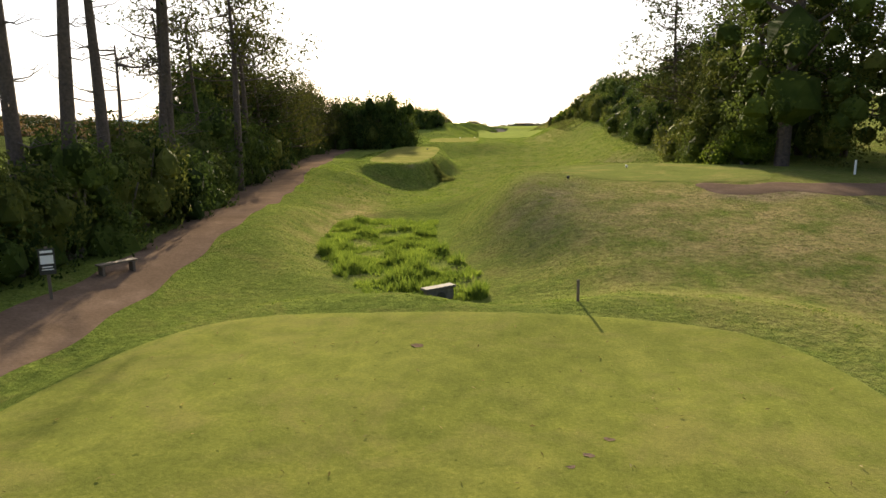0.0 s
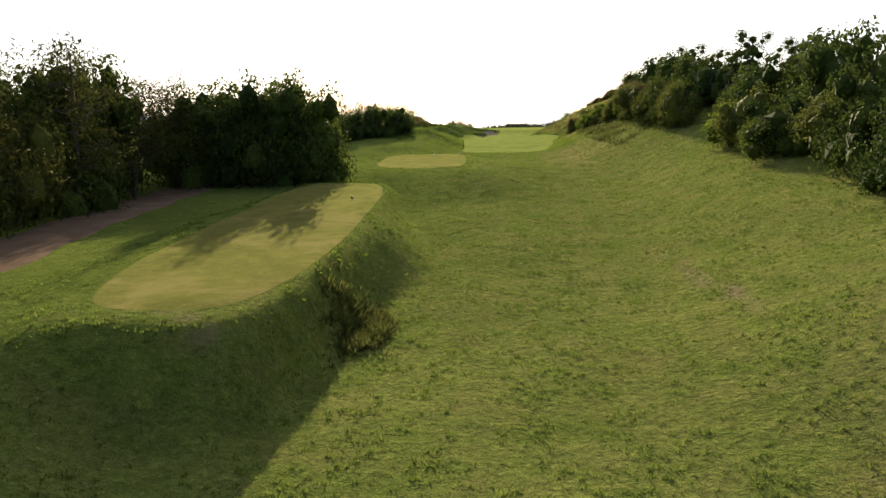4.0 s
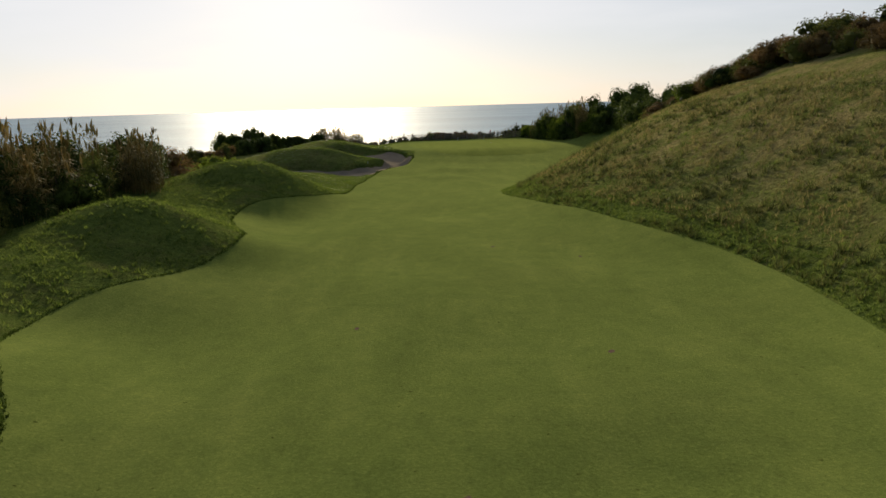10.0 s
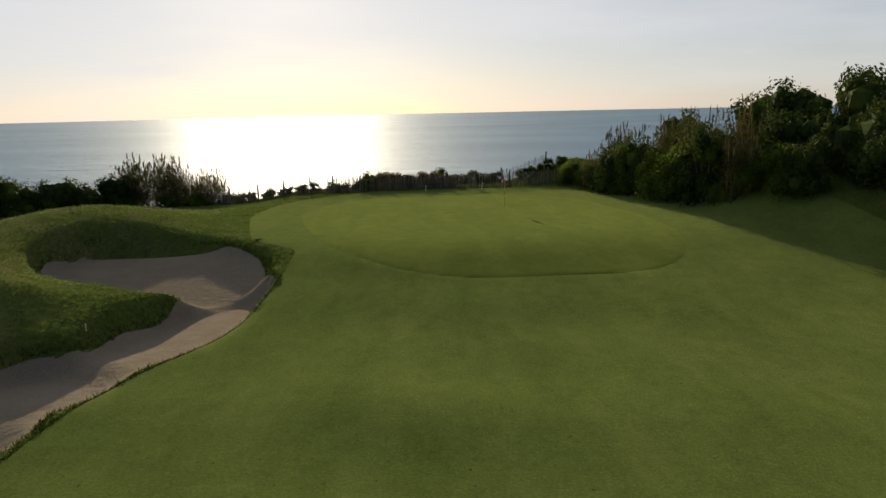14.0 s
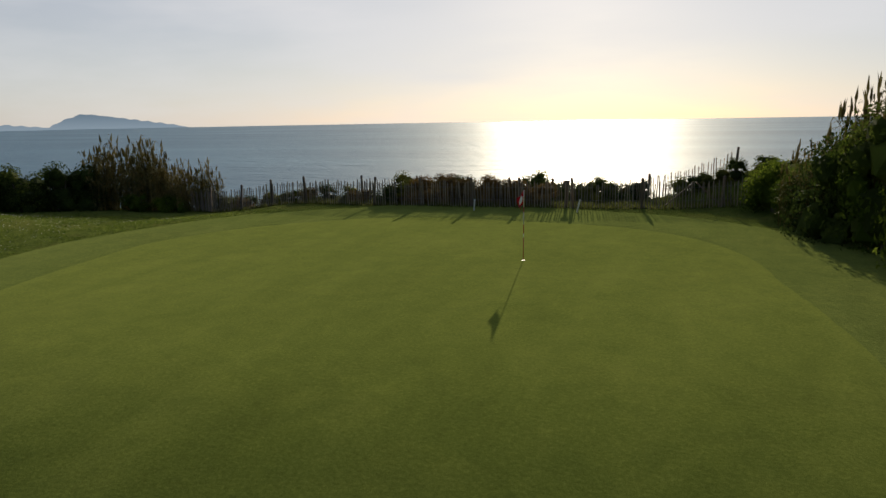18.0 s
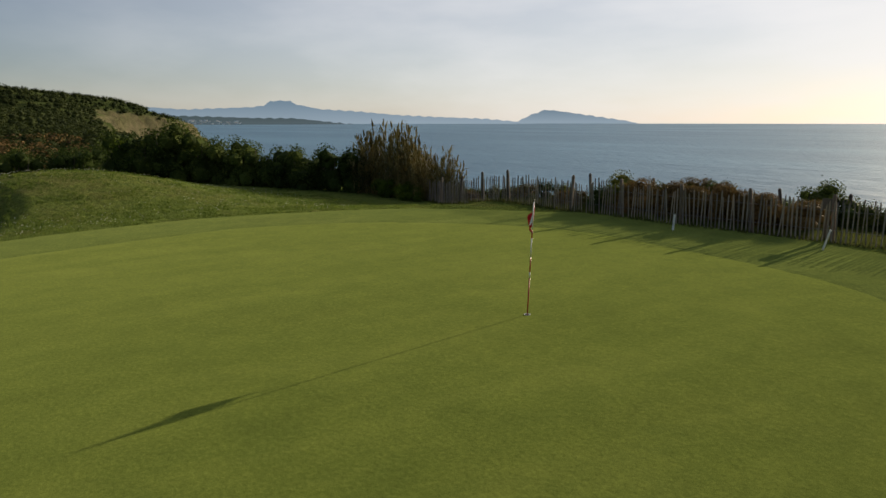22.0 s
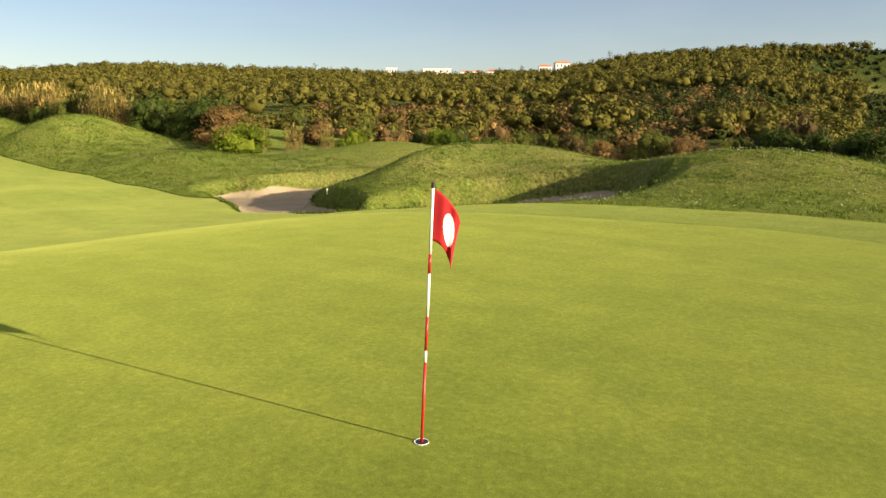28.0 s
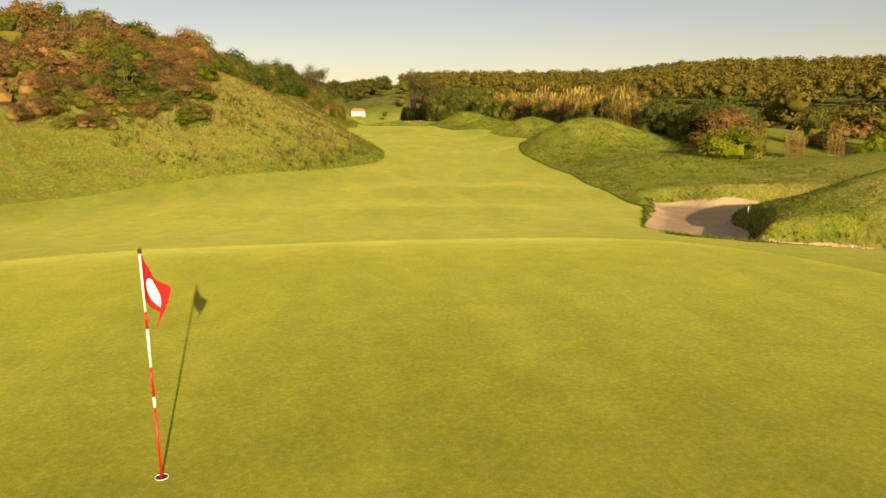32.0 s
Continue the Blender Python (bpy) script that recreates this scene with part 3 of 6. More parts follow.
@functools.lru_cache(None)
def ico(fine=1):
    bm = bmesh.new()
    bmesh.ops.create_icosphere(bm, subdivisions=fine, radius=1)
    bm.verts.index_update()
    out = np.array([v.co[:] for v in bm.verts]), np.array([[v.index for v in f.verts] for f in bm.faces])
    bm.free()
    return out


def crown_mesh(name, seed, lumps, leaves, size, mat, core=0.8, long=1.6, droop=0.0, loose=0.12, hearts=0):
    """A crown: leaves over the skins of many lumps, with dark masses inside."""
    rng = np.random.default_rng(seed)
    pos, rad = np.array([q[:3] for q in lumps]), np.array([q[3] for q in lumps])
    share_n = rad ** 2 * (np.arange(len(rad)) >= hearts)
    share_n = share_n / share_n.sum()
    which = rng.choice(len(lumps), leaves, p=share_n)
    d = rng.normal(size=(leaves, 3))
    d[:, 2] += 0.25
    d /= np.linalg.norm(d, axis=1, keepdims=True)
    rr = rad[which] * (1 + rng.normal(0, loose, leaves))
    c = pos[which] + d * rr[:, None]
    inside = np.zeros(leaves, bool)
    for p, r in zip(pos, rad):
        inside |= np.linalg.norm(c - p, axis=1) < r * 0.82
    c, d = c[~inside], d[~inside]
    nrm = d + rng.normal(0, 0.55, d.shape) + [0, 0, droop]
    lv, lf = leaf_quads(rng, c, nrm, size, long)
    vs, fs, off = [lv], [lf], len(lv)
    iv, it = ico()
    if core:
        for p, r in zip(pos, rad):
            w = iv * (r * core * (1 + 0.16 * np.sin(iv @ rng.normal(0, 4, (3, 1)))))
            vs.append(w + p)
            fs.append(it + off)
            off += len(iv)
    me = bpy.data.meshes.new(name)
    me.from_pydata(np.concatenate(vs).tolist(), [], np.concatenate(fs).tolist())
    me.materials.append(mat)
    return me


def lumps_in(seed, n, rx, ry, z0, z1, r0, r1):
    rng = np.random.default_rng(seed)
    out = []
    for _ in range(n):
        a, k, h = rng.uniform(0, 2 * math.pi), math.sqrt(rng.uniform(0, 1)), rng.uniform(0, 1)
        taper = math.sqrt(max(0.08, 1 - (h * 0.9) ** 2))
        out.append((rx * k * taper * math.cos(a), ry * k * taper * math.sin(a), z0 + (z1 - z0) * h, rng.uniform(r0, r1) * (1.1 - 0.35 * h)))
    return out


# ---- the ground ----
def spread(fine0, fine1, step, reach0, reach1):
    mid = list(np.arange(fine0, fine1 + step / 2, step))
    a, s, lo = fine0, step, []
    while a > reach0:
        s *= 1.17
        a -= s
        lo.append(a)
    b, s, hi = mid[-1], step, []
    while b < reach1:
        s *= 1.17
        b += s
        hi.append(b)
    return np.array(lo[::-1] + mid + hi)


def green_d(X, Y):
    mid = -3.3 + 0.2 * np.maximum(-1 - Y, 0)
    u, v = np.abs(X - mid) / 10.2, np.abs(Y + 4.3) / 12.4
    return ((u ** 2.6 + v ** 2.6) ** (1 / 2.6) - 1 + 0.012 * np.sin(X * 0.6 + Y * 0.3)) * 10.2


FAIR_LEFT = smooth_curve([(-150, -15.0), (-140, -15.2), (-132, -15.6), (-120, -16.6), (-112, -17.0), (-106, -17.4), (-103, -18.7), (-98.5, -22.0), (-94, -22.2), (-90, -20.0), (-85, -18.7), (-82, -19.1), (-78, -21.0),
                          (-73.5, -22.3), (-70.5, -22.0), (-68, -20.3), (-64.5, -18.0), (-59, -17.0), (-51, -17.4), (-45, -17.6), (-40.5, -17.2), (-34, -17.0), (-30, -16.6), (-27, -15.9), (-24.6, -14.7), (-20.6, -12.9), (-17, -12.4), (-10, -12.2)], 1.4)
FAIR_RIGHT = smooth_curve([(-150, -4.0), (-143, -3.6), (-135, -2.2), (-124, -2.2), (-108, -0.3), (-99, 1.5), (-93, 1.9), (-88, 1.1), (-84, 0.0), (-80, -0.9), (-72, -3.0), (-64, -4.6), (-57, -4.3), (-54, -3.2), (-51.5, -1.8), (-46, 2.4), (-40.5, 8.0), (-35, 12.5), (-30, 15.5), (-22, 17.0), (-10, 16.5)], 1.6)


def fairway_d(X, Y):
    side = np.maximum(FAIR_LEFT(Y) - X, X - FAIR_RIGHT(Y))
    nose = ((np.abs(X + 9.2) / 6.4) ** 3.2 + (np.maximum(-139.5 - Y, 0) / 7.5) ** 3.2) ** (1 / 3.2) * 6.4 - 6.4
    end = Y + 11.0 - 15 * ease(5, 9, X)
    strip = np.maximum(np.maximum(side, np.where(Y < -139.5, nose, -9)), end)
    # the mown apron runs on round the green, clear of the sand
    apron = np.maximum(green_d(X, Y) - 3.4, 0.9 - sand_d(X, Y))
    return np.maximum(np.minimum(strip, apron), -green_d(X, Y) - 0.06)


def oval_d(x, y, rx, ry, turn=0.0, power=3.4):
    def d(X, Y):
        c, s = math.cos(radians(turn)), math.sin(radians(turn))
        u, v = (X - x) * c + (Y - y) * s, -(X - x) * s + (Y - y) * c
        return (((np.abs(u) / rx) ** power + (np.abs(v) / ry) ** power) ** (1 / power) - 1) * min(rx, ry)
    return d


TEE_SHAPES = [oval_d(-6.2, -290.0, 8.7, 15.2, -3, 4.6), oval_d(3.4, -251.0, 5.6, 5.6, -12), oval_d(-19.0, -206.0, 3.4, 16.6, 4), oval_d(-17.2, -168.2, 4.2, 9.6, 3)]


def sand_d(X, Y):
    d = None
    for x, y, rx, ry, turn, low, rise in BUNKERS:
        e = oval_d(x, y, rx + 0.55, ry + 0.55, turn, 2.2)(X, Y)
        d = e if d is None else np.minimum(d, e) - 0.25 * np.exp(-np.abs(d - e) * 1.6)
    return d + 0.18 * np.sin(X * 1.1 + 0.6 * Y) * np.sin(Y * 0.9)


PATH_X = smooth_curve([(-330, -18.6), (-275, -18.6), (-268, -18.9), (-262, -20.0), (-253, -21.4), (-247, -22.7), (-240, -24.2), (-230, -26.0), (-220, -27.6), (-213, -28.6), (-204, -30.6), (-196, -31.8), (-183, -32.5)], 2.5)


def path_d(X, Y):
    return np.maximum(np.abs(X - PATH_X(Y)) - 1.45 - 0.5 * np.clip((Y + 262) / 15, 0, 1) - 0.15 * np.sin(Y * 0.31) - 0.12 * np.sin(Y * 1.3 + X), np.maximum(Y + 186, -330 - Y))


def worn_d(X, Y):
    q = np.clip((X - 4.6) / 12.0, 0, 1)
    return np.hypot(X - 4.6 - 12.0 * q, Y + 258.4 - 1.0 * q) - 1.0 - 1.4 * q - 0.25 * np.sin(X * 1.7 + Y) - 0.2 * np.sin(Y * 2.3 - X)


OVERLAYS = [green_d, fairway_d, *TEE_SHAPES, sand_d, path_d, worn_d]


def build_ground():
    xs, ys = spread(-46, 30, 0.5, -4800, 4800), spread(-305, 34, 0.65, -4800, 4800)
    # finer over the far headland and its cliff
    xs, ys = np.union1d(xs, np.arange(-690, -470, 5.0)), np.union1d(ys, np.arange(36, 200, 5.0))
    # and round the bunkers
    xs, ys = np.union1d(xs, np.arange(-29, -11, 0.25)), np.union1d(ys, np.arange(-36, -10, 0.25))
    X, Y = np.meshgrid(xs, ys)
    Z = height(X, Y)
    near = (X > -60) & (X < 40) & (Y > -340) & (Y < 40)
    for d in OVERLAYS:
        Z = np.where(near & (d(X, Y) < (-0.3 if d is sand_d else -0.75)), Z - (0.3 if d is sand_d else 0.10), Z)
    nx, ny = len(xs), len(ys)
    k = (np.arange(ny - 1)[:, None] * nx + np.arange(nx - 1)[None]).ravel()
    faces = np.stack([k, k + 1, k + nx + 1, k + nx], 1)
    ob = mesh_object("ground", np.stack([X.ravel(), Y.ravel(), Z.ravel()], 1), faces, ROUGH, smooth=True)
    tagged(ob, "rolling golf course land with green and dry rough grass", "ground", kind="structure")
    bank = X - TOE(Y)
    dry = np.clip(ease(1.5, 7.0, bank) * ease(-160, -140, Y) * 0.75 + 0.2 * ease(-20, -5, bank) * (1 - ease(-165, -150, Y)), 0, 1)
    dry = np.clip(dry + mound(X, Y, -15.6, -250, 0.9, 2.2, 13, 8) + 0.3 * ease(-18, -24, X) * ease(-40, -30, Y) * (1 - ease(-8, 2, Y)) + 0.5 * mound(X, Y, 10, -270, 1, 9, 9) + mound(X, Y, 3, -262, 0.8, 7, 8) + mound(X, Y, -0.5, -158, 0.9, 4, 9), 0, 1)
    dry = np.where(X > -12, dry * (1 - 0.8 * ease(-66, -54, Y)), dry)
    dry = np.where((Y > -44) & (X > -12), dry * (1 - ease(-44, -36, Y)), dry)
    bare = np.clip(1.0 - np.abs(X + 0.4 + 0.1 * (Y + 216) - 0.12 * np.sin(Y * 1.1)) / 0.3, 0, 1) * ease(-219, -216, Y) * (1 - ease(-212, -204, Y))
    bare = np.maximum(bare, 0.75 * mound(X, Y, -3.2, -260.0, 1, 2.6, 4.5) * (0.6 + 0.4 * np.sin(X * 2.3 + np.sin(Y)) * np.sin(Y * 1.7)))
    bare = np.maximum(bare, 0.7 * mound(X, Y, 2.8, -226.5, 1, 2.6, 5.0) * (0.6 + 0.4 * np.sin(X * 2.9 + np.sin(Y * 1.3)) * np.sin(Y * 2.1)))
    bare = np.maximum(bare, 0.6 * np.clip(1 - np.abs(Y + 222.4 + 0.8 * (X + 17.5)) / 0.5, 0, 1) * ease(-20.5, -19, X) * (1 - ease(-16, -15, X)))
    bare = np.maximum(bare, np.clip(1.7 * mound(X, Y, 6.8, -259.3, 1, 3.0, 1.5, 12) - 0.35 + 0.25 * np.sin(X * 1.7) * np.sin(Y * 2.1), 0, 1))
    gy, gx = np.gradient(Z, ys, xs)
    slope = np.hypot(gx, gy)
    rock = ease(0.2, 0.4, slope) * ease(-34, -14, Y - COAST(X)) * ease(100, 300, np.hypot(X, Y))
    scrub = ease(4, 30, np.maximum(np.maximum(-46 - X, X - 60), -330 - Y)) * (1 - rock)
    scrub = np.maximum(scrub, ease(14, 24, Y) * 0.8)
    meadow = np.clip(1.6 * mound(X, Y, -474, -70, 1.0, 26, 16), 0, 1)
    dry, scrub = np.maximum(dry, meadow), scrub * (1 - meadow)
    for key, val in (("dry", dry), ("bare", bare), ("rock", rock), ("scrub", scrub)):
        at = ob.data.attributes.new(key, "FLOAT", "POINT")
        at.data.foreach_set("value", val.ravel().astype(np.float32))
    return ob


def overlay(name, d, box, cell, lift, mat, label, category, rim=0.004):
    """A mown or bare patch with a clean rim, laid a little over the ground."""
    x0, x1, y0, y1 = box
    xs, ys = np.arange(x0, x1 + cell, cell), np.arange(y0, y1 + cell, cell)
    X, Y = np.meshgrid(xs, ys)
    nx, ny = len(xs), len(ys)
    D = d(X, Y)
    k = (np.arange(ny - 1)[:, None] * nx + np.arange(nx - 1)[None]).ravel()
    q = np.stack([k, k + 1, k + nx + 1, k + nx], 1)
    q = q[(D.ravel()[q] < 0).any(1)]
    use, inv = np.unique(q, return_inverse=True)
    q = inv.reshape(q.shape)
    px, py = X.ravel()[use].copy(), Y.ravel()[use].copy()
    e = 0.02
    for _ in range(6):
        v = d(px, py)
        gx, gy = (d(px + e, py) - d(px - e, py)) / (2 * e), (d(px, py + e) - d(px, py - e)) / (2 * e)
        g2 = np.maximum(gx ** 2 + gy ** 2, 0.05)
        out = v > 0
        sx, sy = np.clip(v * gx / g2, -cell, cell), np.clip(v * gy / g2, -cell, cell)
        px, py = np.where(out, px - sx, px), np.where(out, py - sy, py)
    v = d(px, py)
    pz = np.where(v > -0.05, height(px, py) + rim, height(px, py) + lift)
    ob = mesh_object(name, np.stack([px, py, pz], 1), q, mat, smooth=True)
    return tagged(ob, label, category, kind="structure")


ground = build_ground()
overlay("putting_green", green_d, (-15, 9, -18.4, 9.6), 0.4, 0.03, GREEN, "closely mown oval putting green by the cliff edge", "putting green", 0.012)
overlay("fairway", fairway_d, (-24, 18, -148, 12), 0.4, 0.025, FAIRWAY, "mown fairway strip between rough grass banks", "fairway")
for shape, box, cell, text in zip(TEE_SHAPES, ((-16, 4, -306, -273), (-5, 10, -260, -244), (-23, -14, -224, -187), (-22, -12, -179, -157)), (0.4,) * 4,
                                  ("broad smooth tee of yellowish mown grass", "small worn tee on a raised bank", "long raised tee half in the hedge's shadow", "low mown tee with two markers on it")):
    overlay("tee_box", shape, box, cell, 0.03, SECOND_TEE if text.startswith("small") else OLD_TEE if text.startswith(("low", "long")) else TEE, text, "tee")
overlay("bunker_sand", sand_d, (-30, -10, -37, -9), 0.28, 0.03, SAND, "pale raked sand of two joined bunkers in grassy lips", "bunker")
overlay("dirt_path", worn_d, (2, 22, -267, -254), 0.4, 0.026, DIRT, "worn patch of bare earth beside the second tee", "path")
overlay("dirt_path", path_d, (-35, -13, -330, -184), 0.4, 0.03, DIRT, "trodden brown dirt path along the hedge", "path")

# the sea, out to the horizon
sv, sf = [], []
radii = [0, 60, 140, 260, 420, 650, 1000, 1600, 2600, 4000, 4930]
for r in radii:
    for i in range(96):
        sv.append((r * math.sin(2 * math.pi * i / 96), r * math.cos(2 * math.pi * i / 96), SEA_LEVEL))
for j in range(len(radii) - 1):
    for i in range(96):
        sf.append((j * 96 + i, (j + 1) * 96 + i, (j + 1) * 96 + (i + 1) % 96, j * 96 + (i + 1) % 96))
tagged(mesh_object("water", sv, sf, SEA, smooth=True), "calm blue sea glittering under the low sun", "sea", kind="structure")

# ---- plants ----
def bush_proto(name, seed, mat, leaves, size, label, category, tall=1.0, n=13, long=1.8, loose=0.17, stems=5):
    """A rounded shrub about 2 m across and 2 m high, made at the origin."""
    root = thing(name, pose(0, 0, 0), label, category)
    heart = [(0.05, 0, 0.5, 0.72), (-0.05, 0.05, 0.95 * tall, 0.55)]
    fol = new("foliage", crown_mesh("foliage", seed, heart + lumps_in(seed, n, 0.78, 0.78, 0.14, 1.25 * tall, 0.28, 0.5), leaves, size, mat, 0.64, long, 0.0, loose, 2))
    fol.parent = root
    rng = np.random.default_rng(seed + 5)
    bm = bmesh.new()
    for _ in range(stems):
        a, b = rng.uniform(0, 6.28), rng.uniform(0.2, 0.5)
        tube(bm, [(0.05 * math.cos(a), 0.05 * math.sin(a), -0.25), (b * 0.5 * math.cos(a), b * 0.5 * math.sin(a), 0.35), (b * math.cos(a), b * math.sin(a), 1.1 * tall)], [0.05, 0.035, 0.012], 5)
    tagged(part("branchwork", bm, STEM, root), kind="stuff")
    return root


def cane_proto(seed, n, label, leafy_part=True):
    """A stand of giant cane about 2 m across and 3.4 m high."""
    rng = np.random.default_rng(seed)
    root = thing("cane_clump", pose(0, 0, 0), label, "cane")
    vs, fs, lv, pv = [], [], [], []
    for _ in range(n):
        a, r = rng.uniform(0, 6.28), 0.95 * math.sqrt(rng.uniform())
        h, lean, la = rng.uniform(1.5, 3.4) * (1.1 - 0.4 * r), rng.uniform(0, 0.3), rng.uniform(0, 6.28)
        x, y, w = r * math.cos(a), r * math.sin(a), 0.013
        tx, ty = x + lean * math.cos(la), y + lean * math.sin(la)
        k = len(vs)
        for j in range(3):
            q = 2.1 * j
            vs.append((x + w * math.cos(q), y + w * math.sin(q), -0.2))
        vs.append((tx, ty, h))
        fs += [(k, k + 1, k + 3), (k + 1, k + 2, k + 3), (k + 2, k, k + 3)]
        for _ in range(11):
            s, q = rng.uniform(0.2, 1.0), rng.uniform(0, 6.28)
            bx, by, bz = x + (tx - x) * s, y + (ty - y) * s, h * s
            ln, up, hw = rng.uniform(0.25, 0.5), rng.uniform(-0.05, 0.28), rng.uniform(0.014, 0.028)
            cx, cy = math.cos(q), math.sin(q)
            lv += [(bx, by, bz), (bx + cx * ln * 0.45 - cy * hw, by + cy * ln * 0.45 + cx * hw, bz + up), (bx + cx * ln, by + cy * ln, bz + up * 0.4),
                   (bx + cx * ln * 0.45 + cy * hw, by + cy * ln * 0.45 - cx * hw, bz + up)]
        if rng.uniform() < 0.4:
            q = rng.uniform(0, 6.28)
            for turn in (q, q + 1.57):
                cx, cy = 0.05 * math.cos(turn), 0.05 * math.sin(turn)
                ox, oy = rng.normal(0, 0.05, 2)
                pv += [(tx, ty, h - 0.05), (tx + cx, ty + cy, h + 0.12), (tx + ox, ty + oy, h + 0.42), (tx - cx, ty - cy, h + 0.14)]
    tagged(mesh_object("cane_mass", vs, fs, CANE, root), kind="stuff")
    quads = lambda v: np.arange(len(v)).reshape(-1, 4)
    tagged(mesh_object("leafage", lv, quads(lv), CANE_LEAF if leafy_part else CANE, root), kind="stuff")
    tagged(mesh_object("plumage", pv, quads(pv), CANE, root, label="feathery dry plumes"), kind="stuff")
    return root


def pine_proto(seed, high, label, crown_from=0.55, dead=False, lean=0.09, limbs=26, reach=1.0):
    """A tall maritime pine with a bare trunk and an open, layered crown."""
    rng = np.random.default_rng(seed)
    root = thing("pine_tree", pose(0, 0, 0), label, "tree")
    pts, rad = [], []
    dx, dy = rng.normal(0, lean, 2)
    for k in range(9):
        s = k / 8
        pts.append((dx * high * s + 0.18 * math.sin(4 * s + seed), dy * high * s + 0.15 * math.cos(3 * s + seed) - 0.15, -0.4 + (high + 0.4) * s))
        rad.append(0.30 * (1 - 0.78 * s) * high / 14)
    bm = bmesh.new()
    tube(bm, pts, rad, 9)
    part("trunk", bm, BARK, root, smooth=True)
    bm = bmesh.new()
    lumps = []
    for k in range(limbs):
        s = rng.uniform(0.22, 0.98)
        i = min(int(s * 8), 7)
        p = Vector(pts[i]).lerp(Vector(pts[i + 1]), s * 8 - i)
        a = rng.uniform(0, 6.28)
        bare = s < crown_from
        ln = rng.uniform(0.7, 2.2) if bare else rng.uniform(1.2, 3.4) * (1.25 - 0.6 * s) * reach
        e = p + Vector((ln * math.cos(a), ln * math.sin(a), ln * rng.uniform(-0.1, 0.5)))
        m = p.lerp(e, 0.5) + Vector((0, 0, -0.12 * ln))
        r = 0.055 if not bare else 0.035
        tube(bm, [p, m, e], [r, r * 0.7, r * 0.25], 5)
        if bare or dead:
            for _ in range(2):
                t = p.lerp(e, rng.uniform(0.4, 0.9))
                tube(bm, [t, t + Vector(rng.normal(0, 0.4, 3))], [0.016, 0.005], 4)
        if not bare and not dead:
            for q in (0.55, 0.8, 1.0):
                c = p.lerp(e, q) + Vector((rng.normal(0, 0.2), rng.normal(0, 0.2), rng.uniform(0.05, 0.3)))
                lumps.append((*c, rng.uniform(0.35, 0.75)))
    tagged(part("branchwork", bm, BARK, root), kind="stuff")
    if lumps:
        fol = new("crown", crown_mesh("crown", seed, lumps, 2500 if limbs < 30 else 7500, 0.085 * reach ** 0.4, NEEDLES, 0.0, 3.2, 0.3, 0.45))
        fol.parent = root
    return root


def broad_proto(seed, high, label, mat):
    """A full evergreen tree with a heaped, uneven crown down to the ground."""
    rng = np.random.default_rng(seed)
    root = thing("evergreen_tree", pose(0, 0, 0), label, "tree")
    bm = bmesh.new()
    tube(bm, [(0, 0, -0.4), (0.1, 0.05, high * 0.3), (0.3, -0.1, high * 0.65), (0.2, 0.1, high * 0.9)], [0.32, 0.26, 0.15, 0.05], 8)
    for _ in range(9):
        z, a, ln = rng.uniform(0.25, 0.8) * high, rng.uniform(0, 6.28), rng.uniform(1.2, 2.6)
        tube(bm, [(0.15, 0, z), (ln * 0.5 * math.cos(a), ln * 0.5 * math.sin(a), z + 0.5), (ln * math.cos(a), ln * math.sin(a), z + 1.3)], [0.1, 0.06, 0.02], 5)
    part("trunk", bm, BARK, root)
    lumps = [(0.1, 0, 0.28 * high, 2.3), (0.15, -0.1, 0.5 * high, 2.1), (0.2, 0, 0.7 * high, 1.6), (0.2, 0.1, 0.86 * high, 1.0)]
    for k in range(34):
        h, a = rng.uniform(0.1, 0.96), rng.uniform(0, 6.28)
        reach = 2.9 * math.sqrt(max(0.06, 1 - (h - 0.35) ** 2 * 1.9)) * math.sqrt(rng.uniform(0.15, 1))
        lumps.append((reach * math.cos(a), reach * math.sin(a), h * high, rng.uniform(0.7, 1.25) * (1.15 - 0.4 * h)))
    fol = new("crown", crown_mesh("crown", seed, lumps, 11500, 0.095, mat, 0.55, 1.7, 0.0, 0.2, 4))
    fol.parent = root
    return root


def spot(x, y, scale, turn, sink=0.0, sz=None):
    return Matrix.LocRotScale((x, y, ground_z(x, y) - sink), Euler((0, 0, turn)), (scale, scale, sz or scale))


def put(proto, used, x, y, scale, turn, sz=None, group=""):
    """Sets a plant in the ground: the proto itself the first time, a copy of it after that."""
    m = spot(x, y, scale, turn, 0.06 * scale, sz)
    if proto not in used:
        used.add(proto)
        ob = proto
    else:
        ob = copy_thing(proto, Matrix())
    ob.matrix_basis = m
    if group:
        ob["group"] = group
    return ob


USED = set()
BUSHES = {
    "dark": [bush_proto("evergreen_bush", 11 + k, LEAF_DARK, 4000, 0.0435, "dense dark evergreen bush in the rough", "bush", 1.0 + 0.12 * k) for k in range(3)],
    "olive": [bush_proto("olive_bush", 31 + k, LEAF_OLIVE, 4000, 0.0405, "olive green seaside bush on the bank", "bush", 0.95 + 0.1 * k) for k in range(2)],
    "brown": [bush_proto("tamarisk_bush", 51 + k, LEAF_BROWN, 7500, 0.021, "half-bare brownish tamarisk bush", "bush", 1.0, 15, 5.5, 0.2, 9) for k in range(2)],
    "bright": [bush_proto("green_shrub", 71 + k, LEAF_BRIGHT, 3600, 0.045, "rounded fresh green shrub", "shrub", 0.9) for k in range(2)],
}
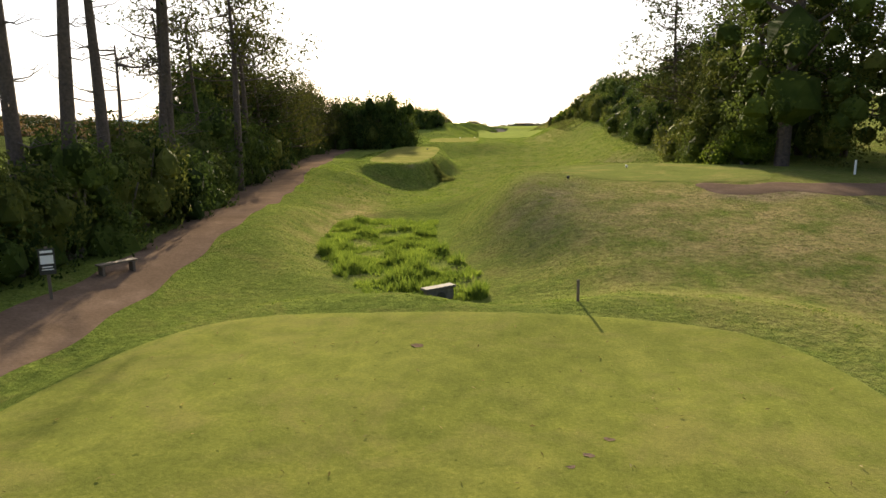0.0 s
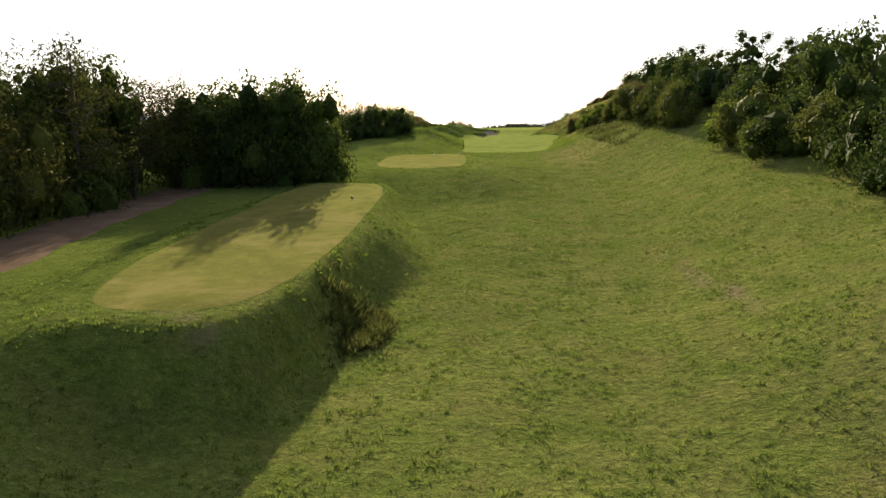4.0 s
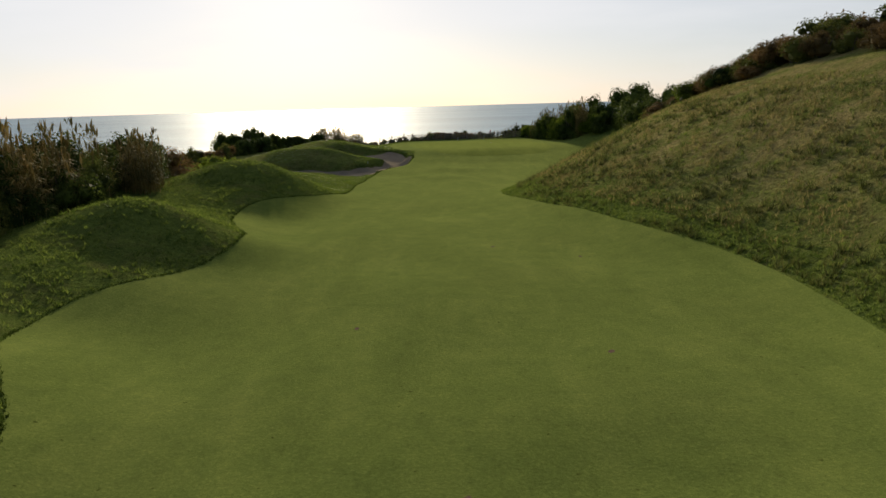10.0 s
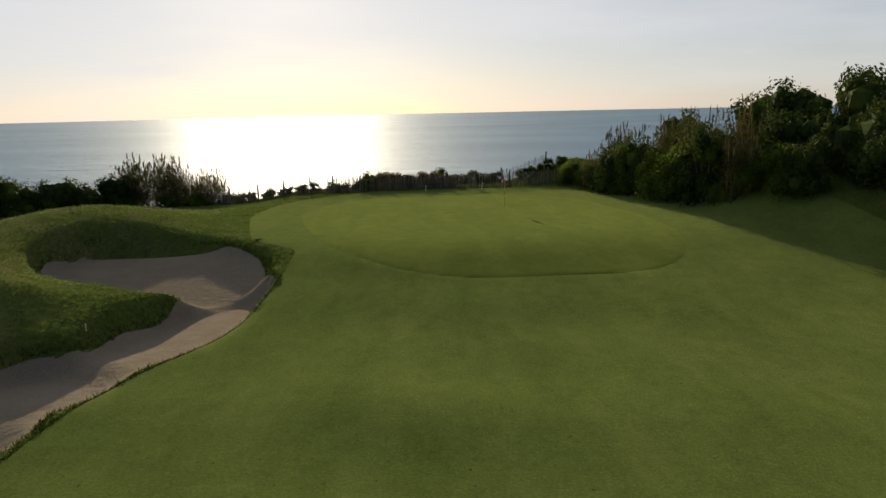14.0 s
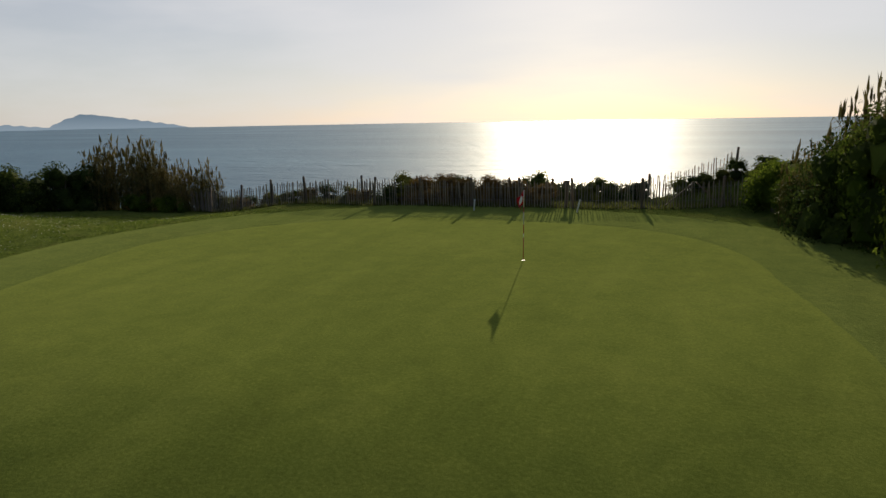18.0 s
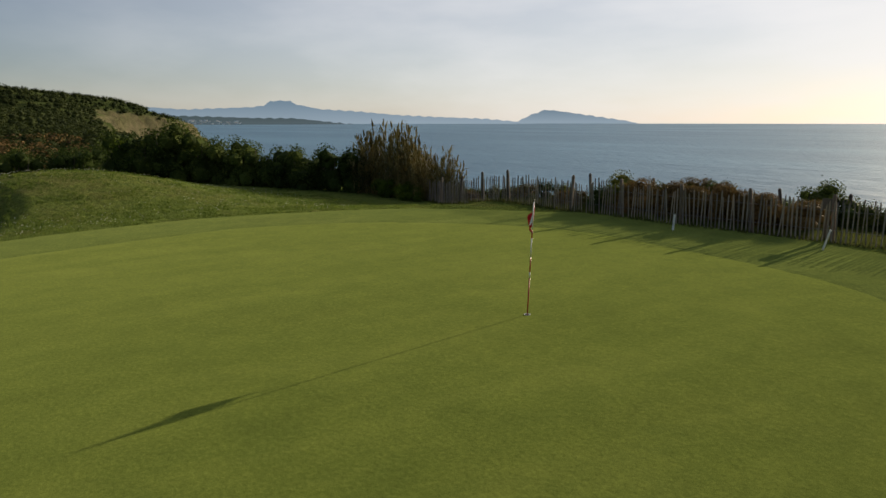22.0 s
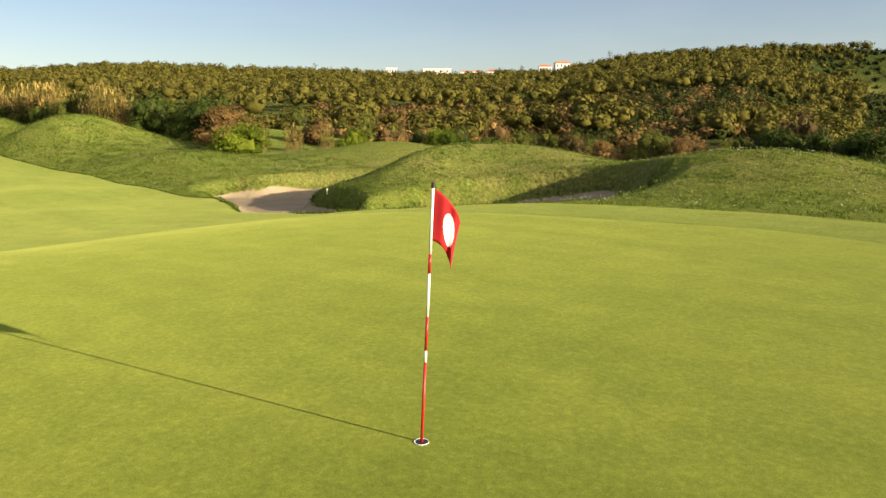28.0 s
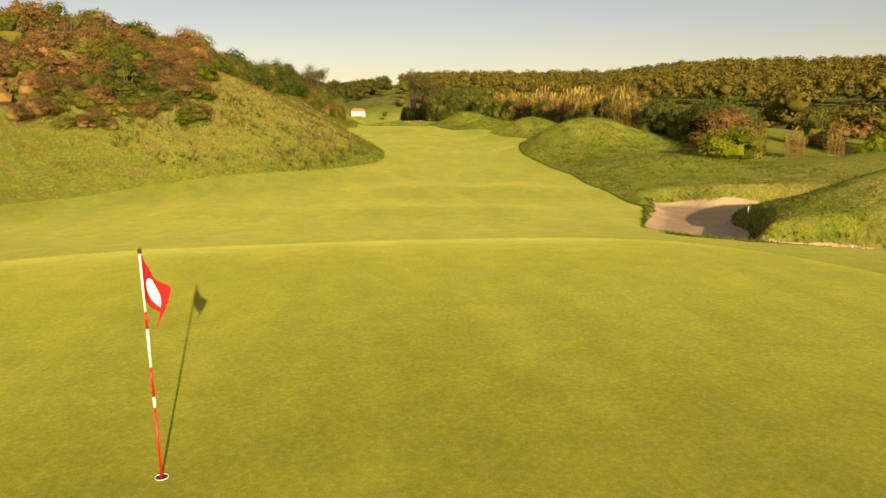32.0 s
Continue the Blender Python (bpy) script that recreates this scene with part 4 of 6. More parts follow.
LITE = {
    "dark": [bush_proto("evergreen_bush", 15 + k, LEAF_DARK, 2200, 0.062, "dense dark evergreen bush in the rough", "bush", 1.0 + 0.12 * k, 9) for k in range(2)],
    "olive": [bush_proto("olive_bush", 35, LEAF_OLIVE, 2200, 0.058, "olive green seaside bush on the bank", "bush", 1.0, 9)],
    "brown": [bush_proto("tamarisk_bush", 55, LEAF_BROWN, 1900, 0.05, "half-bare brownish tamarisk bush", "bush", 1.1, 9, 3.5, 0.22, 7)],
    "bright": [bush_proto("green_shrub", 75, LEAF_BRIGHT, 2000, 0.062, "rounded fresh green shrub", "shrub", 0.9, 9)],
}
CANES = [cane_proto(91, 90, "tall clump of giant cane with dry plumes"), cane_proto(92, 110, "yellowed stand of giant cane", False)]
BROADS = [broad_proto(101, 11.0, "tall dark evergreen tree beside the rough", LEAF_DARK), broad_proto(102, 9.0, "full evergreen tree on the bank", LEAF_OLIVE)]
PINES = [pine_proto(111, 17.0, "tall maritime pine with a bare trunk", 0.68), pine_proto(112, 15.5, "leaning maritime pine with an open crown", 0.6), pine_proto(113, 12.0, "slim pine with broken bare limbs", 0.6)]
LOW_PINES = [pine_proto(121, 10.5, "spreading pine with a dense dark crown", 0.3, limbs=46, reach=1.25), pine_proto(122, 8.5, "spreading pine with a dense dark crown", 0.25, limbs=44, reach=1.25)]
WIDE_PINES = [pine_proto(131, 14.5, "broad maritime pine with layered spreading limbs", 0.5, limbs=44, reach=1.75), pine_proto(132, 13.5, "broad maritime pine with layered spreading limbs", 0.48, limbs=40, reach=1.6)]
SNAG = pine_proto(117, 8.5, "dead forked pine without needles", 0.9, True)
rnd = random.Random(7)


def line(kinds, pts, count, spread_w, s0, s1, tall=1.0, group="", jitter=0.6, back=False):
    """Plants strewn along a line of places."""
    seg = [math.dist(a, b) for a, b in zip(pts, pts[1:])]
    for k in range(count):
        d = (k + 0.5 + rnd.uniform(-0.5, 0.5) * jitter) / count * sum(seg)
        i = 0
        while i < len(seg) - 1 and d > seg[i]:
            d -= seg[i]
            i += 1
        q = d / seg[i]
        x = pts[i][0] + (pts[i + 1][0] - pts[i][0]) * q + rnd.uniform(-1, 1) * spread_w
        y = pts[i][1] + (pts[i + 1][1] - pts[i][1]) * q + rnd.uniform(-1, 1) * spread_w
        s = rnd.uniform(s0, s1)
        put(rnd.choice((LITE if back else BUSHES)[rnd.choice(kinds)]), USED, x, y, s, rnd.uniform(0, 6.28), s * tall * rnd.uniform(0.85, 1.2), group)


# the hedge and pines beside the path
line(["dark", "dark", "olive"], [(-23.0, -302), (-22.7, -275), (-23.2, -262), (-24.8, -253), (-26.6, -246)], 30, 0.4, 2.4, 2.9, 1.12, "bushes of the path hedge")
line(["dark", "dark", "olive"], [(-27.6, -243), (-29.8, -232), (-31.4, -222), (-32.6, -213), (-34.6, -203), (-35.6, -192)], 30, 0.4, 2.9, 3.4, 1.45, "bushes of the tall hedge")
line(["dark", "dark", "olive"], [(-34.5, -188), (-31.0, -186.0), (-27.5, -185.8), (-22.8, -186.3)], 13, 0.35, 2.9, 3.3, 1.3, "bushes of the tall hedge")
line(["dark"], [(-31.5, -240), (-34.5, -226), (-36.6, -212), (-38.0, -198)], 18, 0.6, 3.2, 3.8, 1.5, "bushes of the tall hedge", back=True)
for k, (x, y) in enumerate(((-23.6, -267.8), (-23.5, -266.2), (-23.3, -263.6), (-23.6, -257.7), (-23.8, -256.1), (-24.4, -253.7), (-25.6, -247.5), (-26.2, -239.0))):
    put(PINES[(0, 0, 0, 1, 0, 2, 2, 1)[k]], USED, x, y, (1.05, 1.08, 1.0, 1.0, 1.04, 0.95, 0.95, 0.9)[k], k * 1.7 + 0.4, group="pines by the path")
for k, (x, y, s) in enumerate(((-25.4, -243.0, 1.12), (-27.6, -235.5, 0.9))):
    put(WIDE_PINES[k % 2], USED, x, y, s, k * 2.3 + 0.5, group="pines by the path")
for k, (x, y, s) in enumerate(((-28.2, -230.5, 1.0), (-29.4, -224, 1.0), (-30.4, -217, 0.95), (-31.6, -210.5, 0.9), (-32.8, -202.5, 0.85), (-33.8, -194, 0.85), (-33.2, -188.5, 0.72), (-30.4, -187.0, 0.55), (-26.0, -186.5, 0.5))):
    put(LOW_PINES[k % 2], USED, x, y, s, k * 2.1, group="pines by the path")
put(SNAG, USED, -23.2, -261.5, 1.05, 1.0)
for k, (x, y, s) in enumerate(((-33.5, -232, 0.8), (-32, -230, 0.85), (-33.5, -222, 0.85), (-35, -214, 0.82), (-36.5, -206, 0.8), (-37.5, -198, 0.8), (-33, -183.5, 0.6), (-28.5, -183, 0.55))):
    put(BROADS[k % 2], USED, x, y, s * (1.0 if k % 2 == 0 else 1.15), k * 1.9, group="trees behind the hedge")
line(["dark", "olive"], [(-27, -296), (-26.8, -280), (-26.8, -262), (-29, -250)], 14, 0.8, 2.3, 2.7, 1.0, "bushes of the path hedge", back=True)
line(["dark"], [(-36, -184), (-30, -182.5), (-24, -182.5)], 9, 0.6, 3.2, 3.7, 1.25, "bushes of the tall hedge", back=True)
# bushes past the third tee, and down the left of the fairway
line(["dark", "olive", "dark"], [(-27, -180), (-32, -170), (-33, -158), (-31, -147), (-28, -139), (-26.0, -131)], 20, 1.2, 1.9, 2.7, 1.15, "bushes left of the short tees")
line(["dark"], [(-38, -178), (-39, -150), (-35, -130)], 12, 2.0, 2.4, 3.2, 1.2, "bushes left of the short tees", back=True)
line(["dark", "olive", "dark"], [(-28.5, -98), (-29.5, -90), (-29, -82), (-28.5, -76)], 13, 0.8, 1.2, 1.7, 1.1, "bushes beside the fairway")
line(["dark", "olive", "brown"], [(-29, -124), (-32, -112), (-33, -100), (-32, -88), (-31, -80)], 14, 1.0, 1.7, 2.3, 1.2, "bushes beside the fairway")
for k in range(34):
    put(CANES[k % 2], USED, -30.6 + rnd.uniform(-3, 1.6), -141 + 2.3 * k + rnd.uniform(-1, 1), rnd.uniform(1.25, 1.75), rnd.uniform(0, 6.28), group="canes beside the fairway")
line(["dark", "olive", "dark"], [(-30.0, -141), (-31.2, -118), (-31.5, -98), (-31.0, -72)], 18, 1.0, 1.5, 2.1, 1.15, "bushes beside the fairway")
for k, (x, y) in enumerate(((-25.0, -133.5), (-25.8, -128.5), (-27.4, -136.5), (-27.5, -124.0))):
    put(BUSHES["dark"][k % 3], USED, x, y, 2.2, k * 1.1, 2.5, group="bushes beside the fairway")
put(BUSHES["olive"][0], USED, -25.4, -107.0, 0.62, 0.3, 1.0)
put(BUSHES["bright"][1], USED, -25.9, -107.5, 0.5, 1.3, 0.6)
put(BUSHES["olive"][1], USED, -24.9, -107.3, 0.4, 2.3, 0.45)
line(["olive", "dark", "dark"], [(-32, -76), (-33, -66), (-34, -58), (-36, -52)], 13, 1.2, 1.7, 2.4, 1.05, "bushes beside the fairway")
put(BUSHES["bright"][0], USED, -30.9, -46.8, 2.7, 0.2, 2.1)
put(BUSHES["brown"][0], USED, -33.6, -53.0, 3.2, 1.2, 2.5)
put(BUSHES["bright"][1], USED, -43.0, -46.5, 1.5, 2.2, 1.5)
for k, (x, y) in enumerate(((-35, -50), (-36.5, -47), (-38, -44.5))):
    put(CANES[k % 2], USED, x, y, 0.8, k * 2.0, 0.75)
line(["brown", "dark", "bright", "olive", "brown"], [(-44, -56), (-50, -44), (-56, -30), (-58, -14), (-55, -3)], 26, 3.0, 1.4, 2.3, 1.0, "brush in the dip behind the bunkers", back=True)
line(["brown", "dark", "brown", "olive"], [(-60, -66), (-74, -40), (-76, -10), (-70, 8)], 24, 5.0, 1.8, 2.8, 1.0, "brush in the dip behind the bunkers", back=True)
line(["dark", "olive", "bright"], [(-47, -42), (-41, -27)], 7, 1.2, 1.0, 1.5, 1.0, "bushes behind the bunkers")
line(["brown", "olive", "brown"], [(-42, -27), (-38.5, -12)], 8, 1.2, 1.1, 1.5, 1.0, "bushes behind the bunkers")
line(["dark", "dark", "bright"], [(-38.5, -10), (-36.5, -1)], 8, 0.8, 1.3, 1.7, 1.0, "bushes behind the bunkers")
line(["olive", "bright", "brown"], [(3.5, -117), (5.5, -124), (5.8, -131), (5.2, -139)], 18, 1.2, 0.7, 1.3, 0.95, "scrub on the right bank")

line(["dark", "dark", "bright"], [(-44.5, 1), (-41, 3.5), (-38, 6)], 7, 0.6, 2.1, 2.5, 0.95, "bushes left of the green")
line(["dark"], [(-38.5, 6.5), (-34, 9.3), (-29.5, 12)], 10, 0.4, 1.7, 2.1, 0.92, "bushes left of the green")
for k in range(16):
    put(CANES[k % 2], USED, -30.2 + 0.52 * k + rnd.uniform(-0.5, 0.5), 12.6 + rnd.uniform(-0.6, 1.6) + 0.08 * k, rnd.uniform(1.0, 1.4) * (1.0 if k < 8 else 0.75), rnd.uniform(0, 6.28), group="canes at the fence end")
line(["bright", "olive"], [(-26.5, 12.0), (-23, 13.2)], 3, 0.3, 0.7, 1.0, 0.8, "low shrubs along the paling fence")
line(["olive", "dark", "brown", "olive"], [(-23, 14.8), (-17, 13.8), (-12, 13.2), (-9, 13.1)], 18, 0.5, 0.6, 0.9, 0.65, "low shrubs along the paling fence")
line(["brown", "olive", "brown"], [(-9.5, 13.5), (-5.6, 13.7), (-2.6, 14.0)], 13, 0.35, 0.75, 1.1, 0.8, "rounded shrubs behind the paling fence")
line(["olive", "dark", "olive"], [(3.6, 16.6), (6.0, 16.7), (8.0, 16.6), (9.5, 15.5)], 10, 0.5, 0.6, 0.9, 0.75, "brambles on the bank by the fence")
line(["olive", "dark", "brown"], [(-11, 16.5), (-4, 17.6), (2.0, 18.2)], 22, 0.5, 0.8, 1.15, 0.75, "rounded shrubs behind the paling fence")
line(["dark", "bright"], [(7.6, 14.2), (8.6, 10), (9.8, 6)], 7, 0.3, 1.2, 1.5, 1.15, "bushes right of the green")
line(["dark", "bright", "dark"], [(11.5, 12), (11.4, 6), (12.0, 1), (13.5, -4), (16.5, -10)], 17, 0.5, 1.5, 1.9, 1.2, "bushes right of the green")
line(["dark"], [(15, 12), (16, 2), (18.5, -8), (22, -16), (25, -23)], 18, 0.8, 1.8, 2.3, 1.1, "bushes right of the green", back=True)
line(["dark"], [(22, 10), (24, -4), (29, -16), (33, -28)], 16, 1.0, 2.5, 2.9, 1.1, "bushes right of the green", back=True)
line(["dark", "bright", "dark"], [(9.4, 7.5), (10.6, 2), (12.4, -4)], 10, 0.35, 1.6, 1.95, 1.3, "bushes right of the green")
for k in range(0, 15, 2):
    put(CANES[k // 2 % 2], USED, 9.7 + 0.28 * k + rnd.uniform(-0.3, 0.3), 8.5 - 0.95 * k + rnd.uniform(-0.6, 0.6), rnd.uniform(0.95, 1.2), rnd.uniform(0, 6.28), 1.5 + 0.02 * k, group="canes right of the green")
for k, (x, y) in enumerate(((8.3, 9.0), (8.9, 7.6), (9.3, 10.2))):
    put(CANES[k % 2], USED, x, y, 0.85, k * 1.4, 1.0, group="canes right of the green")
line(["dark", "olive", "dark"], [(18.5, -17), (21.5, -25), (25, -30), (29, -37)], 24, 0.8, 2.6, 3.2, 1.15, "bushes right of the green")
line(["brown", "olive", "brown", "bright"], [(9.5, -46.5), (10.8, -52), (11.8, -58), (12.4, -66)], 20, 1.2, 0.9, 1.5, 0.65, "brush on the hill crest")
line(["brown", "olive", "dark"], [(13.5, -45), (14.8, -53), (15.8, -61), (16, -69)], 18, 1.3, 1.2, 1.8, 0.75, "brush on the hill crest")
# brush over the crest of the right-hand hill
line(["olive", "brown", "olive"], [(15.4, -40.0), (13.0, -44.5), (11.2, -49.5)], 18, 0.7, 0.55, 0.95, 0.7, "brush on the hill crest")
line(["olive", "brown", "olive"], [(18.6, -39.2), (17.2, -41.5), (15.4, -45.0), (13.2, -51.5)], 20, 0.8, 0.9, 1.35, 0.75, "brush on the hill crest")
line(["brown", "olive", "brown", "brown", "dark"], [(19.8, -41), (16.2, -47), (13.8, -55), (12.6, -63)], 26, 0.8, 0.9, 1.5, 0.7, "brush on the hill crest")
line(["brown", "brown", "olive"], [(22.6, -43), (18.8, -49), (16.3, -57), (15.0, -66)], 24, 1.0, 1.1, 1.7, 0.7, "brush on the hill crest", back=True)
line(["brown", "olive", "brown"], [(27.5, -44), (23, -52), (19.8, -60), (18.0, -70)], 24, 1.5, 1.3, 2.0, 0.75, "brush on the hill crest", back=True)
line(["brown", "olive", "brown"], [(21, -46), (19, -54), (17, -62), (16.5, -72), (17, -82)], 24, 1.5, 1.1, 1.6, 0.85, "brush on the hill crest")
line(["brown", "brown", "olive"], [(30, -46), (27, -60), (25, -75), (24, -90)], 16, 2.5, 1.5, 2.1, 0.85, "brush on the hill crest", back=True)
line(["dark", "dark", "olive"], [(16, -86), (14.5, -96), (13.0, -106), (12.0, -116), (10.5, -126)], 18, 0.9, 2.1, 2.9, 0.95, "brush on the hill crest")
line(["dark"], [(21, -88), (20, -104), (18, -122), (16, -138)], 13, 2.0, 2.2, 3.0, 1.0, "brush on the hill crest", back=True)
line(["dark", "olive", "brown"], [(13.5, -114), (15, -102), (16.2, -92), (16.8, -80)], 20, 0.8, 1.9, 2.6, 1.0, "brush on the hill crest")
# scrub and trees along the right of the tees
line(["olive", "bright", "olive", "brown"], [(2.2, -116), (1.4, -124), (1.3, -131), (1.4, -138), (1.8, -145)], 24, 0.8, 0.7, 1.2, 1.1, "scrub on the right bank")
line(["olive", "bright", "olive"], [(4.4, -117), (4.0, -128), (4.1, -138), (4.4, -148)], 18, 0.9, 0.9, 1.5, 1.1, "scrub on the right bank")
line(["olive", "dark", "brown", "olive"], [(8.5, -131), (7.0, -140), (6.2, -150), (7.5, -160), (8.5, -170)], 20, 1.0, 1.7, 2.5, 1.1, "scrub on the right bank")
line(["olive", "bright", "olive"], [(4.0, -122), (4.6, -132), (4.2, -141), (5.2, -150), (6.5, -160)], 34, 1.6, 0.6, 1.1, 0.7, "low scrub on the right bank")
line(["dark", "dark"], [(13, -134), (12, -150), (13, -165), (13, -178)], 15, 1.2, 2.3, 3.1, 1.2, "scrub on the right bank", back=True)
line(["dark", "olive", "dark", "bright"], [(8.0, -180), (8.4, -190), (8.8, -200), (8.6, -210), (8.2, -220), (8.8, -230), (9.4, -240), (10.0, -247)], 24, 0.7, 1.7, 2.5, 1.1, "bushes on the right bank")
line(["dark"], [(13, -182), (14, -200), (14, -220), (15, -240)], 16, 1.2, 2.6, 3.4, 1.3, "bushes on the right bank", back=True)
for k, (x, y, s) in enumerate(((11.4, -246.5, 1.45), (9.8, -239.5, 0.9), (12.2, -233, 1.0), (18.6, -246.5, 1.4), (24.5, -249, 1.35), (20, -254, 1.2), (11.6, -225, 0.95), (13.5, -216, 0.9), (15.5, -238, 1.25), (27, -257, 1.3), (10.2, -208, 0.72), (13, -205, 0.9))):
    put(BROADS[(0, 1, 0, 1, 0, 0, 1, 0, 0, 1, 1, 0)[k]], USED, x, y, s, k * 1.3, group="trees by the second tee")
for k, (x, y, s) in enumerate(((9.8, -220.5, 1.32), (11.5, -229, 1.45), (13.5, -237, 1.45), (17, -240.5, 1.5))):
    put(LOW_PINES[k % 2], USED, x, y, s, k * 2.6, group="trees by the second tee")
for k, (x, y, s) in enumerate(((11.2, -136, 0.6), (12.6, -142, 0.66), (13.2, -149, 0.7), (14.2, -156, 0.74), (15.6, -163, 0.78), (17.2, -170, 0.74), (15.5, -177, 0.7), (14.8, -185, 0.62))):
    put(BROADS[k % 2], USED, x, y, s, k * 1.7, s * 0.86, group="wind-shaped trees on the bank")



# ---- grass, rushes and flowers ----
def blades_object(name, xs, ys, zs, high, per, mat, rng, label, category, wide=0.012, lean=0.5):
    n = len(xs)
    k = n * per
    bx, by = np.repeat(xs, per) + rng.normal(0, 0.05, k), np.repeat(ys, per) + rng.normal(0, 0.05, k)
    bz = np.repeat(zs, per) - 0.02
    h = np.repeat(high, per) * rng.uniform(0.5, 1.2, k)
    a, w = rng.uniform(0, 6.28, k), wide * rng.uniform(0.7, 1.5, k)
    lx, ly = rng.normal(0, lean, k) * h, rng.normal(0, lean, k) * h
    v = np.stack([np.stack([bx - w * np.cos(a), by - w * np.sin(a), bz], 1), np.stack([bx + w * np.cos(a), by + w * np.sin(a), bz], 1), np.stack([bx + lx, by + ly, bz + h], 1)], 1).reshape(-1, 3)
    ob = mesh_object(name, v, np.arange(k * 3).reshape(-1, 3), mat)
    return tagged(ob, label, category, kind="stuff")


def scatter(rng, n, x0, x1, y0, y1, keep):
    x, y = rng.uniform(x0, x1, n), rng.uniform(y0, y1, n)
    ok = keep(x, y)
    return x[ok], y[ok]


def off_mown(x, y, gap=0.05):
    ok = np.ones(len(x), bool)
    for d in OVERLAYS:
        ok &= d(x, y) > gap
    return ok


grng = np.random.default_rng(3)


def clumped(x, y, s=1.0):
    return np.sin(x * 1.9 * s + 2.2 * np.sin(y * 0.8 * s)) * np.sin(y * 1.6 * s + 1.7 * np.sin(x * 0.9 * s)) + grng.normal(0, 0.45, len(x)) > 0.1


gx, gy = scatter(grng, 90000, -24, 7, -276, -140, lambda x, y: off_mown(x, y) & clumped(x, y))
blades_object("rough_grass", gx, gy, height(gx, gy), grng.uniform(0.05, 0.13, len(gx)) * (0.4 + 0.6 * ease(-246, -240, gy)), 8, BLADES, grng, "tufted green rough grass along the valley floor", "grass", 0.02)
gx, gy = scatter(grng, 150000, -32, -11, -142, 9, lambda x, y: off_mown(x, y) & clumped(x, y))
blades_object("rough_grass", gx, gy, height(gx, gy), grng.uniform(0.06, 0.13, len(gx)), 5, BLADES, grng, "green rough grass on the mounds beside the fairway", "grass", 0.016)
gx, gy = scatter(grng, 120000, -5, 20, -140, -36, lambda x, y: off_mown(x, y) & (x - TOE(y) > 2.2) & (x - TOE(y) < 16) & clumped(x, y, 0.7))
blades_object("dry_grass", gx, gy, height(gx, gy), grng.uniform(0.1, 0.28, len(gx)), 4, DRY_BLADES, grng, "tall straw-coloured grass on the hillside", "grass", 0.012, 0.35)
gx, gy = scatter(grng, 30000, -6, 20, -170, -36, lambda x, y: off_mown(x, y) & (x - TOE(y) > 0.6) & (x - TOE(y) < 16))
blades_object("bank_grass", gx, gy, height(gx, gy), grng.uniform(0.08, 0.24, len(gx)), 5, BLADES, grng, "long green grass on the hillside", "grass", 0.014, 0.4)
gx, gy = scatter(grng, 70000, -6, 8, -150, -34, lambda x, y: off_mown(x, y) & (x - TOE(y) > -0.6) & (x - TOE(y) < 2.6))
blades_object("bank_foot_grass", gx, gy, height(gx, gy), grng.uniform(0.07, 0.17, len(gx)), 5, BLADES, grng, "lush green grass along the foot of the hill", "grass", 0.016, 0.45)
gx, gy = scatter(grng, 30000, -17.5, -4.0, -271.0, -248.0, lambda x, y: (hollow_d(x, y) < 0.35) & (np.sin(x * 1.3 + np.sin(y)) * np.sin(y * 1.1) + grng.normal(0, 0.4, len(x)) > -0.1))
blades_object("rushes", gx, gy, height(gx, gy), grng.uniform(0.6, 1.2, len(gx)) * (0.16 + np.where(gy < -261, 0.6, 0.34) * np.clip(np.sin(gx * 2.1 + 1.5 * np.sin(gy * 1.3)) * np.sin(gy * 1.7), 0, 1)), 7, RUSH, grng, "tufts of bright green rushes in the damp hollow", "rushes", 0.02, 0.3)
gx, gy = scatter(grng, 36000, -4, 26, -288, -255, lambda x, y: off_mown(x, y) & clumped(x, y))
blades_object("rough_grass", gx, gy, height(gx, gy), np.full(len(gx), 0.042), 5, BLADES, grng, "tufted rough grass on the bank of the raised tee", "grass", 0.014)
gx, gy = scatter(grng, 14000, 0, 12, -165, -112, lambda x, y: (x - TOE(y) > 3.5) & (x - TOE(y) < 11) & clumped(x, y, 0.5))
blades_object("bank_weeds", gx, gy, height(gx, gy), grng.uniform(0.2, 0.55, len(gx)), 6, WEEDS, grng, "tall olive green weeds on the steep bank", "weeds", 0.02, 0.3)
gx, gy = scatter(grng, 15000, -6, 18, -128, -40, lambda x, y: off_mown(x, y) & (x - TOE(y) > 0.8) & (x - TOE(y) < 14) & clumped(x, y, 0.45))
blades_object("tussocks", gx, gy, height(gx, gy), grng.uniform(0.15, 0.5, len(gx)), 9, WEEDS, grng, "olive and dark grass tussocks on the hillside", "grass", 0.022, 0.5)
gx, gy = scatter(grng, 15000, -32, -15, -140, -38, lambda x, y: off_mown(x, y) & clumped(x, y, 0.8))
blades_object("tussocks", gx, gy, height(gx, gy), grng.uniform(0.1, 0.24, len(gx)), 8, BLADES, grng, "green grass tussocks on the mounds", "grass", 0.02, 0.5)
gx, gy = scatter(grng, 2600, -15.5, -11.5, -221, -213.5, lambda x, y: np.hypot((x + 13.4) / 1.0, (y + 217.2) / 2.4) + grng.normal(0, 0.2, len(x)) < 0.9)
blades_object("bank_weeds", gx, gy, height(gx, gy), grng.uniform(0.12, 0.4, len(gx)), 8, WEEDS, grng, "rank dark weeds on the corner of the long tee's bank", "weeds", 0.025, 0.5)
